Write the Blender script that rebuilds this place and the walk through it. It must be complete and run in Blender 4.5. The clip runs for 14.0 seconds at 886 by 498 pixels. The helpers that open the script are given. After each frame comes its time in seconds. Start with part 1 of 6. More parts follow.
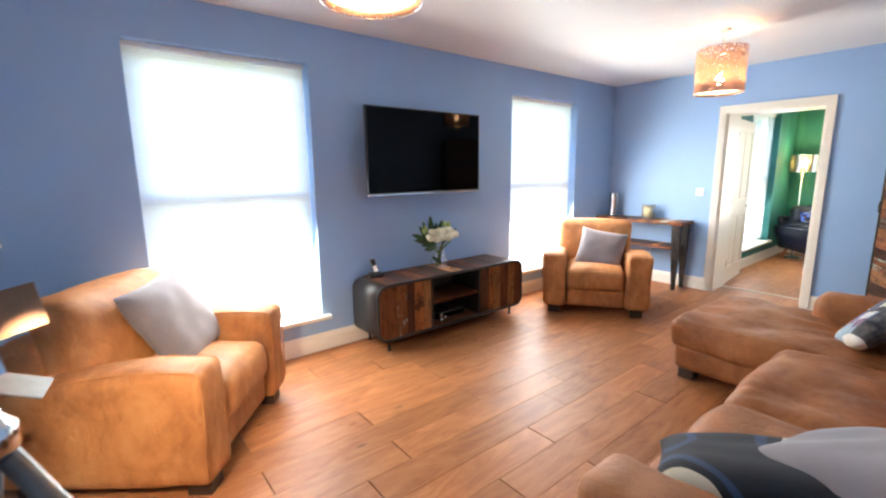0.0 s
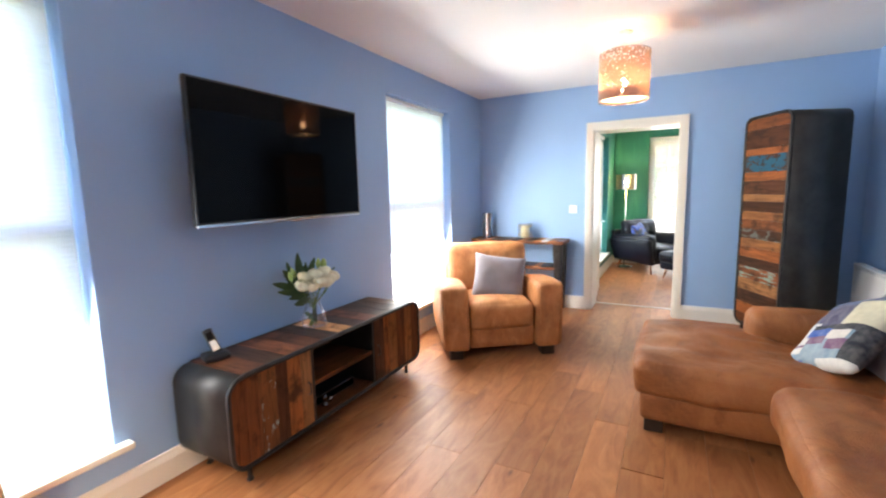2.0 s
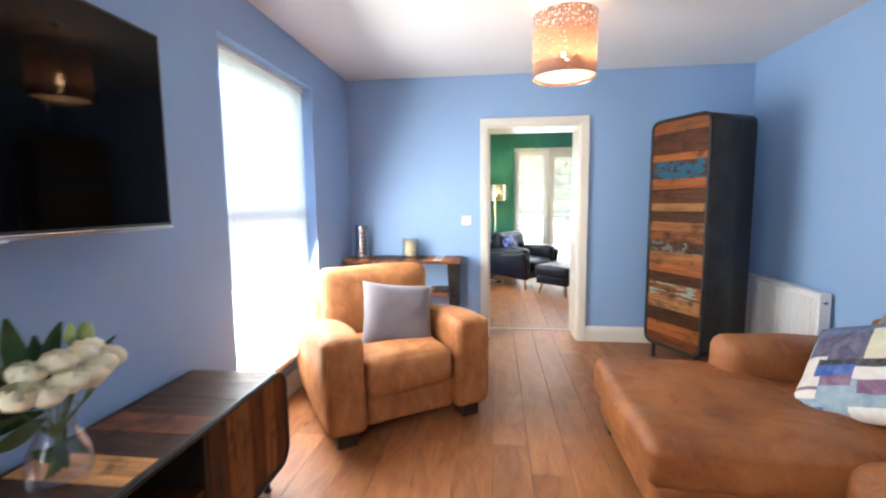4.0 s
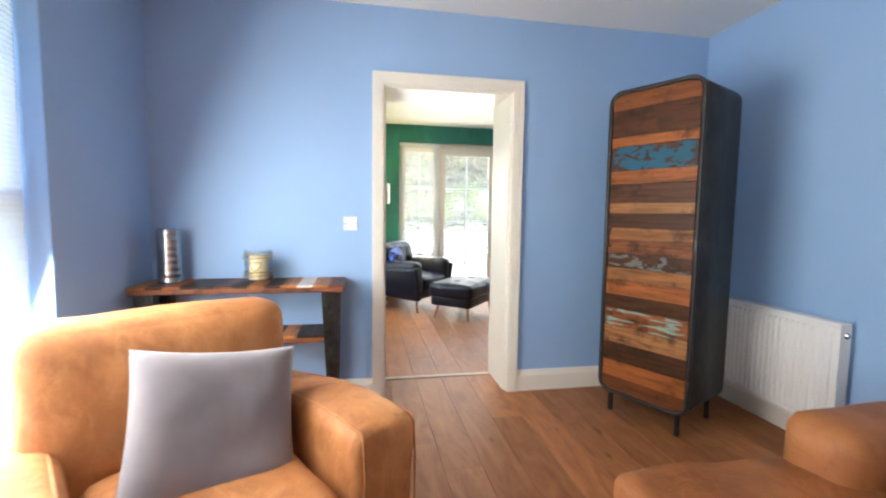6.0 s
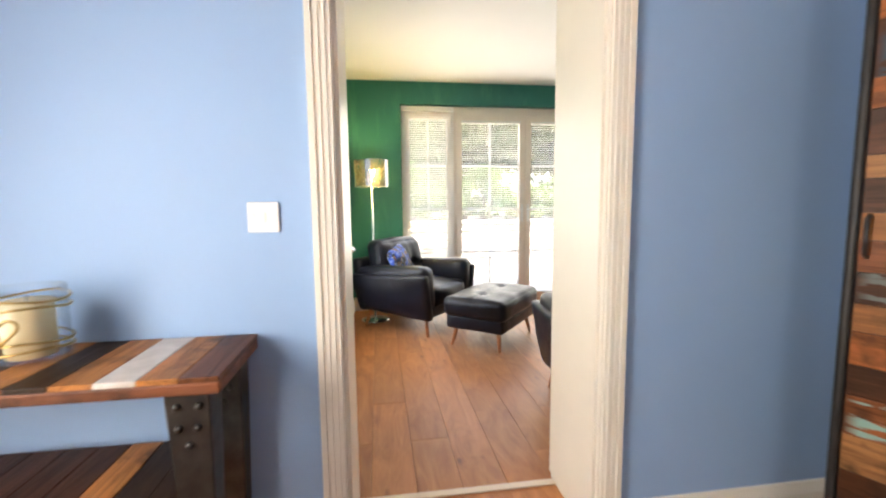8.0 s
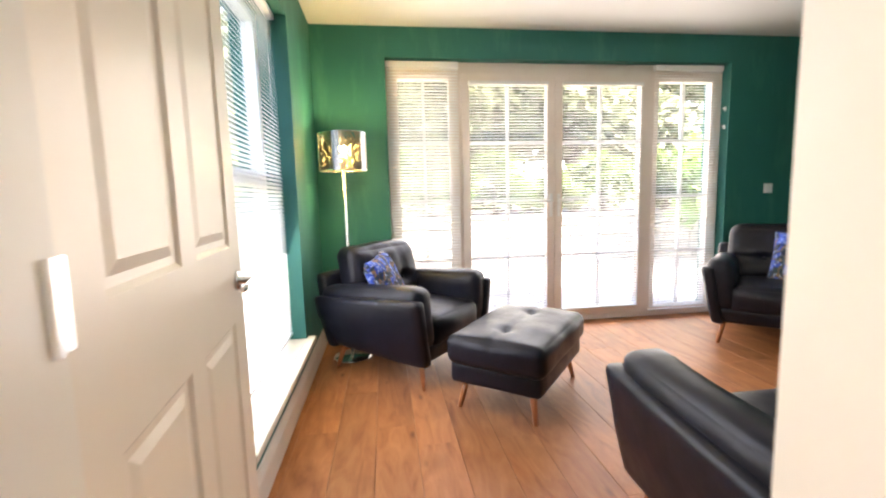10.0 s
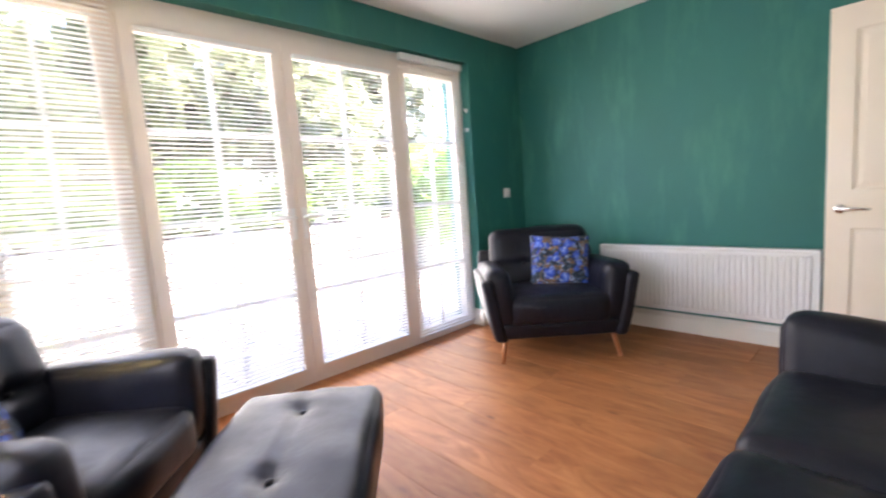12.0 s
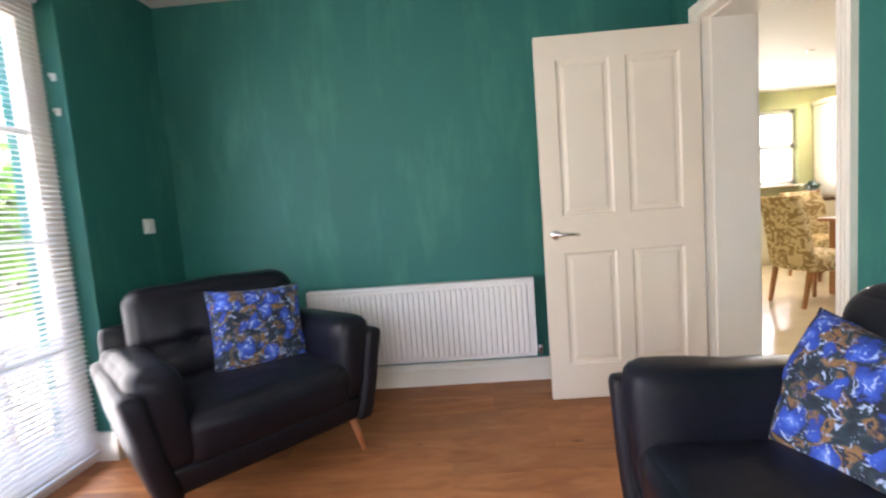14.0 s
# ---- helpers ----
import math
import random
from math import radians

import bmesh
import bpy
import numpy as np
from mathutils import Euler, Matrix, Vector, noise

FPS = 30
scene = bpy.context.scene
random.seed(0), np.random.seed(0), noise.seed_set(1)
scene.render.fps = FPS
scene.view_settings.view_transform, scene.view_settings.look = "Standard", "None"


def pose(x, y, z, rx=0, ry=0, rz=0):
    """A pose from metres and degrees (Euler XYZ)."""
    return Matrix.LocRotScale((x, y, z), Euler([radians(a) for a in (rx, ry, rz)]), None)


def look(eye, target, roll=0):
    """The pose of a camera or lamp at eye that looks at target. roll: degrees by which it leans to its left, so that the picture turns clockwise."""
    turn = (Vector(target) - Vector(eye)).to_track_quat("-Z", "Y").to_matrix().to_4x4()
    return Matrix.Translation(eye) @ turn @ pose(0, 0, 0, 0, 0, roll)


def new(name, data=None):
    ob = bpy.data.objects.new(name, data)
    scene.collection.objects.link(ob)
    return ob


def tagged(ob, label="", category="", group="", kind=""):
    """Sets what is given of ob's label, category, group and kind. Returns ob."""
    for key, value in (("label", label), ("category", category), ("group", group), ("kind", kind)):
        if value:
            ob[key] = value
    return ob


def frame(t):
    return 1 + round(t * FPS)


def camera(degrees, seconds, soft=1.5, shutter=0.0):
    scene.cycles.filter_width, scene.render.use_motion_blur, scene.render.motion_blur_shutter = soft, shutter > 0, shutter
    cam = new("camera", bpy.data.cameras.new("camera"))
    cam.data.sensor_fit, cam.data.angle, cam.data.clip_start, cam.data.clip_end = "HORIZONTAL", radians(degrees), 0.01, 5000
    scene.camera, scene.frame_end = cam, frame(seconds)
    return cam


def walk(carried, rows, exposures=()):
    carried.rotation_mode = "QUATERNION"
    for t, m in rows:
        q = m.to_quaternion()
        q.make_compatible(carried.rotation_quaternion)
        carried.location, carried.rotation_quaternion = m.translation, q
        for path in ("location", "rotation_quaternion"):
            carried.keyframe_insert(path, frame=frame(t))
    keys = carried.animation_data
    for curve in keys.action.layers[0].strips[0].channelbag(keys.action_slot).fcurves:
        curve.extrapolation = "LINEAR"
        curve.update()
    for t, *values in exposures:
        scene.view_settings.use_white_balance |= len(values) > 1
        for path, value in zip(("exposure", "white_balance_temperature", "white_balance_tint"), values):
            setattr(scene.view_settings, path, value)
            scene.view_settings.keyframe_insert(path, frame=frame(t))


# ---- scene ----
cam = camera(90.8, 14.0, 2.2, 0.4)
PATH = [
    (0, (0.151, 0.169, 1.438), (1.387, 1.701, 1.083), -0.6),
    (0.5, (0.212, 0.46, 1.417), (1.574, 1.888, 1.092), -1.1),
    (1, (0.326, 0.74, 1.401), (1.817, 2.042, 1.114), -1.5),
    (1.5, (0.436, 0.975, 1.397), (2.052, 2.125, 1.138), -1.8),
    (2, (0.604, 1.257, 1.384), (2.355, 2.187, 1.125), -1.3),
    (2.5, (0.775, 1.5, 1.375), (2.617, 2.234, 1.112), -1.5),
    (3, (0.989, 1.688, 1.35), (2.882, 2.283, 1.106), -1.8),
    (3.5, (1.244, 1.857, 1.336), (3.179, 2.307, 1.103), -1.4),
    (4, (1.541, 2.005, 1.323), (3.516, 2.244, 1.114), -0.6),
    (6.5, (3.298, 2.209, 1.215), (5.242, 1.773, 1.034), 0.4),
    (7, (3.689, 2.145, 1.218), (5.621, 1.67, 1.016), -0.0),
    (7.5, (4.048, 2.054, 1.191), (5.996, 1.647, 0.987), -0.5),
    (8, (4.418, 1.96, 1.192), (6.386, 1.67, 0.98), -0.6),
    (10.5, (5.978, 1.708, 1.144), (7.946, 1.443, 0.907), -1.6),
    (11, (6.275, 1.663, 1.149), (8.178, 1.093, 0.914), -3.1),
    (11.5, (6.513, 1.6, 1.156), (8.259, 0.655, 0.913), -3.4),
    (12, (6.734, 1.5, 1.155), (8.184, 0.142, 0.924), -4.2),
    (12.5, (6.966, 1.356, 1.145), (8.073, -0.294, 0.916), -4.5),
    (13, (7.196, 1.144, 1.132), (7.926, -0.703, 0.889), -4.1),
    (13.5, (7.381, 0.962, 1.115), (7.748, -0.994, 0.917), -4.3),
    (14, (7.494, 0.708, 1.117), (7.582, -1.282, 0.945), -4.4),
]
EXPOSURES = [(0.0, 4.35, 6350, 8), (2.0, 4.32, 6300, 8), (3.0, 4.2, 6200, 8), (4.0, 4.2, 6150, 8), (6.5, 4.02, 6400, 7), (7.5, 3.98, 6900, 10), (8.2, 4.0, 7100, 13), (10.5, 4.16, 7050, 20), (11.5, 4.22, 6550, 22), (13.0, 4.22, 6500, 22), (14.0, 4.12, 6400, 20)]
walk(cam, [(t, look(eye, target, roll)) for t, eye, target, roll in PATH], exposures=EXPOSURES)

# ---- world, sun, large lights ----
world = bpy.data.worlds.new("sky")
scene.world = world
world.use_nodes = True
_nt = world.node_tree
_bg = _nt.nodes["Background"]
_sky = _nt.nodes.new("ShaderNodeTexSky")
_sky.sky_type = "NISHITA"
_sky.sun_disc = False
_sky.sun_elevation, _sky.sun_rotation = radians(48), radians(220)
_sky.air_density, _sky.dust_density = 1.0, 3.0
_nt.links.new(_sky.outputs[0], _bg.inputs[0])
_bg.inputs[1].default_value = 0.15


def lamp(name, kind, m, energy, color, size=None, size_y=None, spread=150):
    data = bpy.data.lights.new(name, kind)
    data.energy, data.color = energy, color
    if kind == "AREA":
        data.shape, data.size, data.size_y, data.spread = "RECTANGLE", size, size_y, radians(spread)
    elif kind == "SUN":
        data.angle = size
    else:
        data.shadow_soft_size = size
    ob = new(name, data)
    ob.matrix_world = m
    return ob


SUN_DIR = Vector((math.sin(radians(220)) * math.cos(radians(48)), math.cos(radians(220)) * math.cos(radians(48)), math.sin(radians(48))))
lamp("sun", "SUN", look(SUN_DIR * 20, (0, 0, 0)), 4.4, (1.0, 0.94, 0.86), radians(4))
DAY = (0.99, 0.97, 0.925)
WIN_POWER = 5.4

# ---- plan ----
LR_N, LR_S, LR_W, LR_E = 3.43, -0.22, -1.3, 5.74
GR_N, GR_S, GR_W, GR_E = 2.26, -2.04, 6.16, 9.30
CEIL = 2.497
MID = 5.95                       # inside of the partition between the rooms
WIN1, WIN2, WIN3 = (0.40, 1.52), (3.735, 4.905), (7.20, 8.43)
WZ0, WZ1 = 0.29, 2.22            # window openings
D1 = (1.214, 2.095, 2.046)       # living-room doorway: y, y, height
D2 = (-1.75, -0.87, 2.045)        # kitchen doorway
FR = (-1.335, 1.69, 2.26)         # garden doors: y, y, height


# ---- materials ----
def material(name, build):
    m = bpy.data.materials.new(name)
    m.use_nodes = True
    nt = m.node_tree
    b = nt.nodes["Principled BSDF"]
    build(nt, b)
    return m


def node(nt, kind, **values):
    n = nt.nodes.new("ShaderNode" + kind)
    for key, value in values.items():
        n.inputs[key].default_value = value
    return n


def coords(nt, scale=(1, 1, 1), rot=(0, 0, 0), world_space=False):
    """Object or world coordinates, scaled."""
    if world_space:
        src = nt.nodes.new("ShaderNodeNewGeometry").outputs["Position"]
    else:
        src = nt.nodes.new("ShaderNodeTexCoord").outputs["Object"]
    mp = nt.nodes.new("ShaderNodeMapping")
    mp.inputs["Scale"].default_value = scale
    mp.inputs["Rotation"].default_value = rot
    nt.links.new(src, mp.inputs["Vector"])
    return mp.outputs[0]


def noise_tex(nt, vec, scale, detail=4.0, rough=0.55, distort=0.0):
    n = node(nt, "TexNoise", Scale=scale, Detail=detail, Roughness=rough, Distortion=distort)
    nt.links.new(vec, n.inputs["Vector"])
    return n.outputs["Fac"]


def ramp(nt, fac, stops):
    r = nt.nodes.new("ShaderNodeValToRGB")
    e = r.color_ramp.elements
    while len(e) < len(stops):
        e.new(0.5)
    for k, (p, c) in enumerate(stops):
        e[k].position, e[k].color = p, (*c, 1)
    nt.links.new(fac, r.inputs[0])
    return r.outputs[0]


def mix(nt, fac, a, b, mode="MIX"):
    n = nt.nodes.new("ShaderNodeMix")
    n.data_type, n.blend_type = "RGBA", mode
    for sock, v in ((n.inputs[0], fac), (n.inputs[6], a), (n.inputs[7], b)):
        if isinstance(v, (int, float)):
            sock.default_value = v
        elif isinstance(v, tuple):
            sock.default_value = (*v, 1)
        else:
            nt.links.new(v, sock)
    return n.outputs[2]


def bump(nt, b, height, strength=0.2, dist=0.01):
    n = nt.nodes.new("ShaderNodeBump")
    n.inputs["Strength"].default_value, n.inputs["Distance"].default_value = strength, dist
    nt.links.new(height, n.inputs["Height"])
    nt.links.new(n.outputs[0], b.inputs["Normal"])


def plain(name, color, rough=0.5, metal=0.0, vary=0.06, scale=6.0, bumps=0.0, bscale=80.0, coat=0.0, emit=None, spec=0.5):
    """A plain surface with a slight change of tone at two scales and fine relief."""
    def build(nt, b):
        v = coords(nt)
        f = noise_tex(nt, v, scale, 5)
        lo = tuple(c * (1 - vary) for c in color)
        hi = tuple(min(1.0, c * (1 + vary)) for c in color)
        nt.links.new(ramp(nt, f, [(0.3, lo), (0.7, hi)]), b.inputs["Base Color"])
        b.inputs["Roughness"].default_value = rough
        b.inputs["Metallic"].default_value = metal
        b.inputs["Coat Weight"].default_value = coat
        b.inputs["Specular IOR Level"].default_value = spec
        if bumps:
            bump(nt, b, noise_tex(nt, v, bscale, 3), bumps, 0.003)
        if emit:
            b.inputs["Emission Color"].default_value = (*emit[0], 1)
            b.inputs["Emission Strength"].default_value = emit[1]
    return material(name, build)


def wall_paint(name, color, sheen_streaks=None, vary=0.04):
    def build(nt, b):
        v = coords(nt, world_space=True)
        f = noise_tex(nt, v, 0.9, 3)
        c = ramp(nt, f, [(0.3, tuple(q * (1 - vary) for q in color)), (0.7, tuple(min(1, q * (1 + vary)) for q in color))])
        # lighter upright streaks: roller marks, with their sheen put into the colour
        if sheen_streaks:
            s = noise_tex(nt, coords(nt, (2.6, 2.6, 0.7), world_space=True), 2.2, 6, 0.62)
            c = mix(nt, ramp(nt, s, [(0.52, (0, 0, 0)), (0.72, (1, 1, 1))]), c, sheen_streaks)
        nt.links.new(c, b.inputs["Base Color"])
        b.inputs["Roughness"].default_value = 0.6
        bump(nt, b, noise_tex(nt, v, 160, 3), 0.12, 0.002)
    return material(name, build)


M_BLUE = wall_paint("blue_paint", (0.300, 0.455, 0.70))
M_GREEN = wall_paint("green_paint", (0.015, 0.148, 0.126), (0.036, 0.205, 0.158), 0.08)
M_CREAM = wall_paint("cream_paint", (0.74, 0.70, 0.50))
M_OLIVE = wall_paint("olive_paint", (0.42, 0.45, 0.24))
M_CEIL = wall_paint("ceiling_paint", (0.80, 0.79, 0.77), None, 0.02)
M_WHITE = plain("white_gloss_paint", (0.82, 0.78, 0.69), 0.3, vary=0.02)
M_DOOR = plain("cream_door_paint", (0.83, 0.745, 0.62), 0.32, vary=0.03, scale=3)
M_PVC = plain("white_plastic", (0.82, 0.81, 0.79), 0.35, vary=0.02)
M_FRAME = plain("cream_window_frame", (0.80, 0.71, 0.63), 0.35, vary=0.03)
M_RAD = plain("white_radiator_enamel", (0.82, 0.81, 0.79), 0.25, vary=0.01)
M_CHROME = plain("chrome", (0.75, 0.75, 0.76), 0.15, 1.0, 0.02)
M_STEEL = plain("dark_steel", (0.036, 0.034, 0.033), 0.46, 0.5, 0.3, 9, 0.14, 40)
M_BLACK = plain("black_plastic", (0.012, 0.012, 0.013), 0.35)
M_SCREEN = plain("tv_screen", (0.002, 0.002, 0.0022), 0.05, vary=0.0, spec=0.085)


def floor_wood():
    def build(nt, b):
        info = nt.nodes.new("ShaderNodeObjectInfo")
        v = nt.nodes.new("ShaderNodeTexCoord").outputs["Object"]
        off = nt.nodes.new("ShaderNodeVectorMath")
        off.operation = "MULTIPLY_ADD"
        nt.links.new(info.outputs["Random"], off.inputs[0])
        off.inputs[1].default_value = (37, 19, 11)
        nt.links.new(v, off.inputs[2])
        mp = nt.nodes.new("ShaderNodeMapping")
        mp.inputs["Scale"].default_value = (1.1, 4.6, 1.0)
        nt.links.new(off.outputs[0], mp.inputs[0])
        grain = noise_tex(nt, mp.outputs[0], 2.0, 6, 0.56, 1.8)
        fine = noise_tex(nt, mp.outputs[0], 18, 4, 0.6)
        blot = noise_tex(nt, off.outputs[0], 3.2, 3, 0.5)
        c = ramp(nt, grain, [(0.26, (0.225, 0.074, 0.025)), (0.46, (0.35, 0.127, 0.043)), (0.70, (0.45, 0.190, 0.069))])
        c = mix(nt, 0.12, c, ramp(nt, fine, [(0.3, (0.17, 0.07, 0.03)), (0.7, (0.5, 0.26, 0.13))]))
        c = mix(nt, ramp(nt, blot, [(0.55, (0, 0, 0)), (0.75, (0.5, 0.5, 0.5))]), c, (0.20, 0.078, 0.032))
        knots = node(nt, "TexVoronoi", Scale=2.2)
        mk = nt.nodes.new("ShaderNodeMapping")
        mk.inputs["Scale"].default_value = (1.0, 2.6, 1.0)
        nt.links.new(off.outputs[0], mk.inputs[0])
        nt.links.new(mk.outputs[0], knots.inputs["Vector"])
        c = mix(nt, ramp(nt, knots.outputs["Distance"], [(0.02, (0.75, 0.75, 0.75)), (0.10, (0, 0, 0))]), c, (0.085, 0.032, 0.015))
        tone = nt.nodes.new("ShaderNodeMapRange")
        tone.inputs["To Min"].default_value, tone.inputs["To Max"].default_value = 0.80, 1.14
        nt.links.new(info.outputs["Random"], tone.inputs[0])
        c = mix(nt, 1.0, c, tone.outputs[0], "MULTIPLY")
        nt.links.new(c, b.inputs["Base Color"])
        nt.links.new(ramp(nt, fine, [(0.2, (0.36,) * 3), (0.8, (0.50,) * 3)]), b.inputs["Roughness"])
        b.inputs["Specular IOR Level"].default_value = 0.27
        bump(nt, b, grain, 0.07, 0.004)
    return material("oak_laminate", build)


M_FLOOR = floor_wood()


def leather(name, lo, mid, hi, rough, scale=3.0, wrinkle=0.25, spec=0.4):
    def build(nt, b):
        v = coords(nt)
        f = noise_tex(nt, v, scale, 6, 0.6, 0.6)
        c = ramp(nt, f, [(0.3, lo), (0.5, mid), (0.72, hi)])
        rub = noise_tex(nt, coords(nt, (1.0, 1.0, 0.45)), scale * 3.2, 6, 0.68, 1.1)
        c = mix(nt, ramp(nt, rub, [(0.50, (0, 0, 0)), (0.70, (0.55, 0.55, 0.55))]), c, hi)
        c = mix(nt, ramp(nt, rub, [(0.30, (0.6, 0.6, 0.6)), (0.44, (0, 0, 0))]), c, lo)
        nt.links.new(c, b.inputs["Base Color"])
        g = noise_tex(nt, v, scale * 2.3, 3)
        b.inputs["Specular IOR Level"].default_value = spec
        nt.links.new(ramp(nt, g, [(0.3, (rough - 0.08,) * 3), (0.7, (rough + 0.1,) * 3)]), b.inputs["Roughness"])
        w = node(nt, "TexVoronoi", Scale=190.0)
        nt.links.new(v, w.inputs["Vector"])
        h = mix(nt, 0.7, w.outputs["Distance"], noise_tex(nt, v, 14, 5, 0.6, 1.0))
        crease = noise_tex(nt, v, 5.5, 4, 0.55, 1.6)
        fold = ramp(nt, crease, [(0.42, (1, 1, 1)), (0.50, (0.25, 0.25, 0.25)), (0.58, (1, 1, 1))])
        h = mix(nt, 0.28, h, fold)
        bump(nt, b, h, wrinkle * 1.5, 0.009)
    return material(name, build)


M_TAN = leather("tan_nubuck", (0.26, 0.092, 0.028), (0.43, 0.168, 0.052), (0.58, 0.27, 0.10), 0.62, 3.4)
M_SOFA = leather("tan_leather", (0.16, 0.050, 0.015), (0.29, 0.100, 0.030), (0.40, 0.158, 0.053), 0.46, 2.6, 0.42, 0.35)
M_NAVY = leather("black_leather", (0.0040, 0.0046, 0.0085), (0.0060, 0.0068, 0.0130), (0.010, 0.0115, 0.021), 0.38, 3.0, 0.06, 0.28)
M_LEG = plain("beech_leg", (0.42, 0.15, 0.055), 0.4, vary=0.2, scale=14)
M_DARKFOOT = plain("dark_wood_foot", (0.03, 0.018, 0.012), 0.45)


def fabric(name, color, vary=0.12, scale=7.0, weave=320.0):
    def build(nt, b):
        v = coords(nt)
        f = noise_tex(nt, v, scale, 5)
        nt.links.new(ramp(nt, f, [(0.3, tuple(c * (1 - vary) for c in color)), (0.7, tuple(c * (1 + vary) for c in color))]), b.inputs["Base Color"])
        b.inputs["Roughness"].default_value = 0.85
        b.inputs["Sheen Weight"].default_value = 0.3
        bump(nt, b, noise_tex(nt, v, weave, 2), 0.25, 0.002)
    return material(name, build)


M_GREYCUSH = fabric("grey_velvet", (0.195, 0.168, 0.180))


def glass_mat():
    def build(nt, b):
        b.inputs["Base Color"].default_value = (1, 1, 1, 1)
        b.inputs["Roughness"].default_value = 0.0
        b.inputs["Transmission Weight"].default_value = 1.0
        b.inputs["IOR"].default_value = 1.45
    return material("clear_glass", build)


M_GLASS = glass_mat()


def thin_glass():
    def build(nt, b):
        tp = nt.nodes.new("ShaderNodeBsdfTransparent")
        gl = node(nt, "BsdfGlossy", Roughness=0.0)
        lw = node(nt, "LayerWeight", Blend=0.5)
        fr = nt.nodes.new("ShaderNodeMapRange")
        fr.inputs["From Min"].default_value, fr.inputs["From Max"].default_value = 0.35, 1.0
        fr.inputs["To Min"].default_value, fr.inputs["To Max"].default_value = 0.04, 0.55
        nt.links.new(lw.outputs["Facing"], fr.inputs[0])
        mx = nt.nodes.new("ShaderNodeMixShader")
        nt.links.new(fr.outputs[0], mx.inputs[0])
        nt.links.new(tp.outputs[0], mx.inputs[1])
        nt.links.new(gl.outputs[0], mx.inputs[2])
        nt.links.new(mx.outputs[0], nt.nodes["Material Output"].inputs[0])
    return material("thin_glass", build)


M_THIN = thin_glass()


# ---- mesh helpers ----
def box(bm, x0, y0, z0, x1, y1, z1):
    v = [bm.verts.new((x, y, z)) for z in (z0, z1) for y in (y0, y1) for x in (x0, x1)]
    for f in ((0, 2, 3, 1), (4, 5, 7, 6), (0, 1, 5, 4), (2, 6, 7, 3), (0, 4, 6, 2), (1, 3, 7, 5)):
        bm.faces.new([v[i] for i in f])
    return v


def boxes(*rows):
    bm = bmesh.new()
    for r in rows:
        box(bm, *r)
    return bm


def bevelled(bm, width, seg=2):
    bmesh.ops.bevel(bm, geom=bm.edges[:], offset=width, segments=seg, affect="EDGES", profile=0.5)
    return bm


def bbox(x0, y0, z0, x1, y1, z1, w=0.004, seg=2):
    return bevelled(boxes((x0, y0, z0, x1, y1, z1)), w, seg)


def mesh_of(name, bm, mat, smooth=False):
    me = bpy.data.meshes.new(name)
    bmesh.ops.recalc_face_normals(bm, faces=bm.faces[:])
    bm.to_mesh(me)
    bm.free()
    if mat:
        me.materials.append(mat)
    if smooth:
        me.polygons.foreach_set("use_smooth", [True] * len(me.polygons))
    return me


def part(name, bm, mat, parent=None, label="", smooth=False, m=None):
    ob = new(name, mesh_of(name, bm, mat, smooth) if isinstance(bm, bmesh.types.BMesh) else bm)
    if parent:
        ob.parent = parent
    if m is not None:
        ob.matrix_basis = m
    return tagged(ob, label)


def thing(name, label, category, m=None, group="", kind=""):
    ob = new(name)
    ob.empty_display_size = 0.1
    if m is not None:
        ob.matrix_basis = m
    return tagged(ob, label, category, group, kind)


def structure(name, bm, mat, label, category, smooth=False):
    return tagged(part(name, bm, mat, None, "", smooth), label, category, "", "structure")


def revolve(profile, n=24, cap=True):
    """A turned shape from (radius, z) pairs."""
    bm = bmesh.new()
    rings = []
    for r, z in profile:
        rings.append([bm.verts.new((r * math.cos(2 * math.pi * k / n), r * math.sin(2 * math.pi * k / n), z)) for k in range(n)])
    for a, b in zip(rings, rings[1:]):
        for k in range(n):
            bm.faces.new((a[k], a[(k + 1) % n], b[(k + 1) % n], b[k]))
    if cap:
        bm.faces.new(rings[0][::-1])
        bm.faces.new(rings[-1])
    return bm


def tube(points, radius, n=8):
    """A round bar along points; radius may be one number or one for each point."""
    bm = bmesh.new()
    pts = [Vector(p) for p in points]
    rings = []
    for k, p in enumerate(pts):
        d = (pts[min(k + 1, len(pts) - 1)] - pts[max(k - 1, 0)]).normalized()
        a = d.orthogonal().normalized() if k == 0 else (rings_a - d * rings_a.dot(d)).normalized()
        rings_a = a
        b = d.cross(a)
        r = radius[k] if isinstance(radius, (list, tuple)) else radius
        rings.append([bm.verts.new(p + (a * math.cos(t) + b * math.sin(t)) * r) for t in (2 * math.pi * j / n for j in range(n))])
    for a, b in zip(rings, rings[1:]):
        for k in range(n):
            bm.faces.new((a[k], a[(k + 1) % n], b[(k + 1) % n], b[k]))
    bm.faces.new(rings[0][::-1])
    bm.faces.new(rings[-1])
    return bm


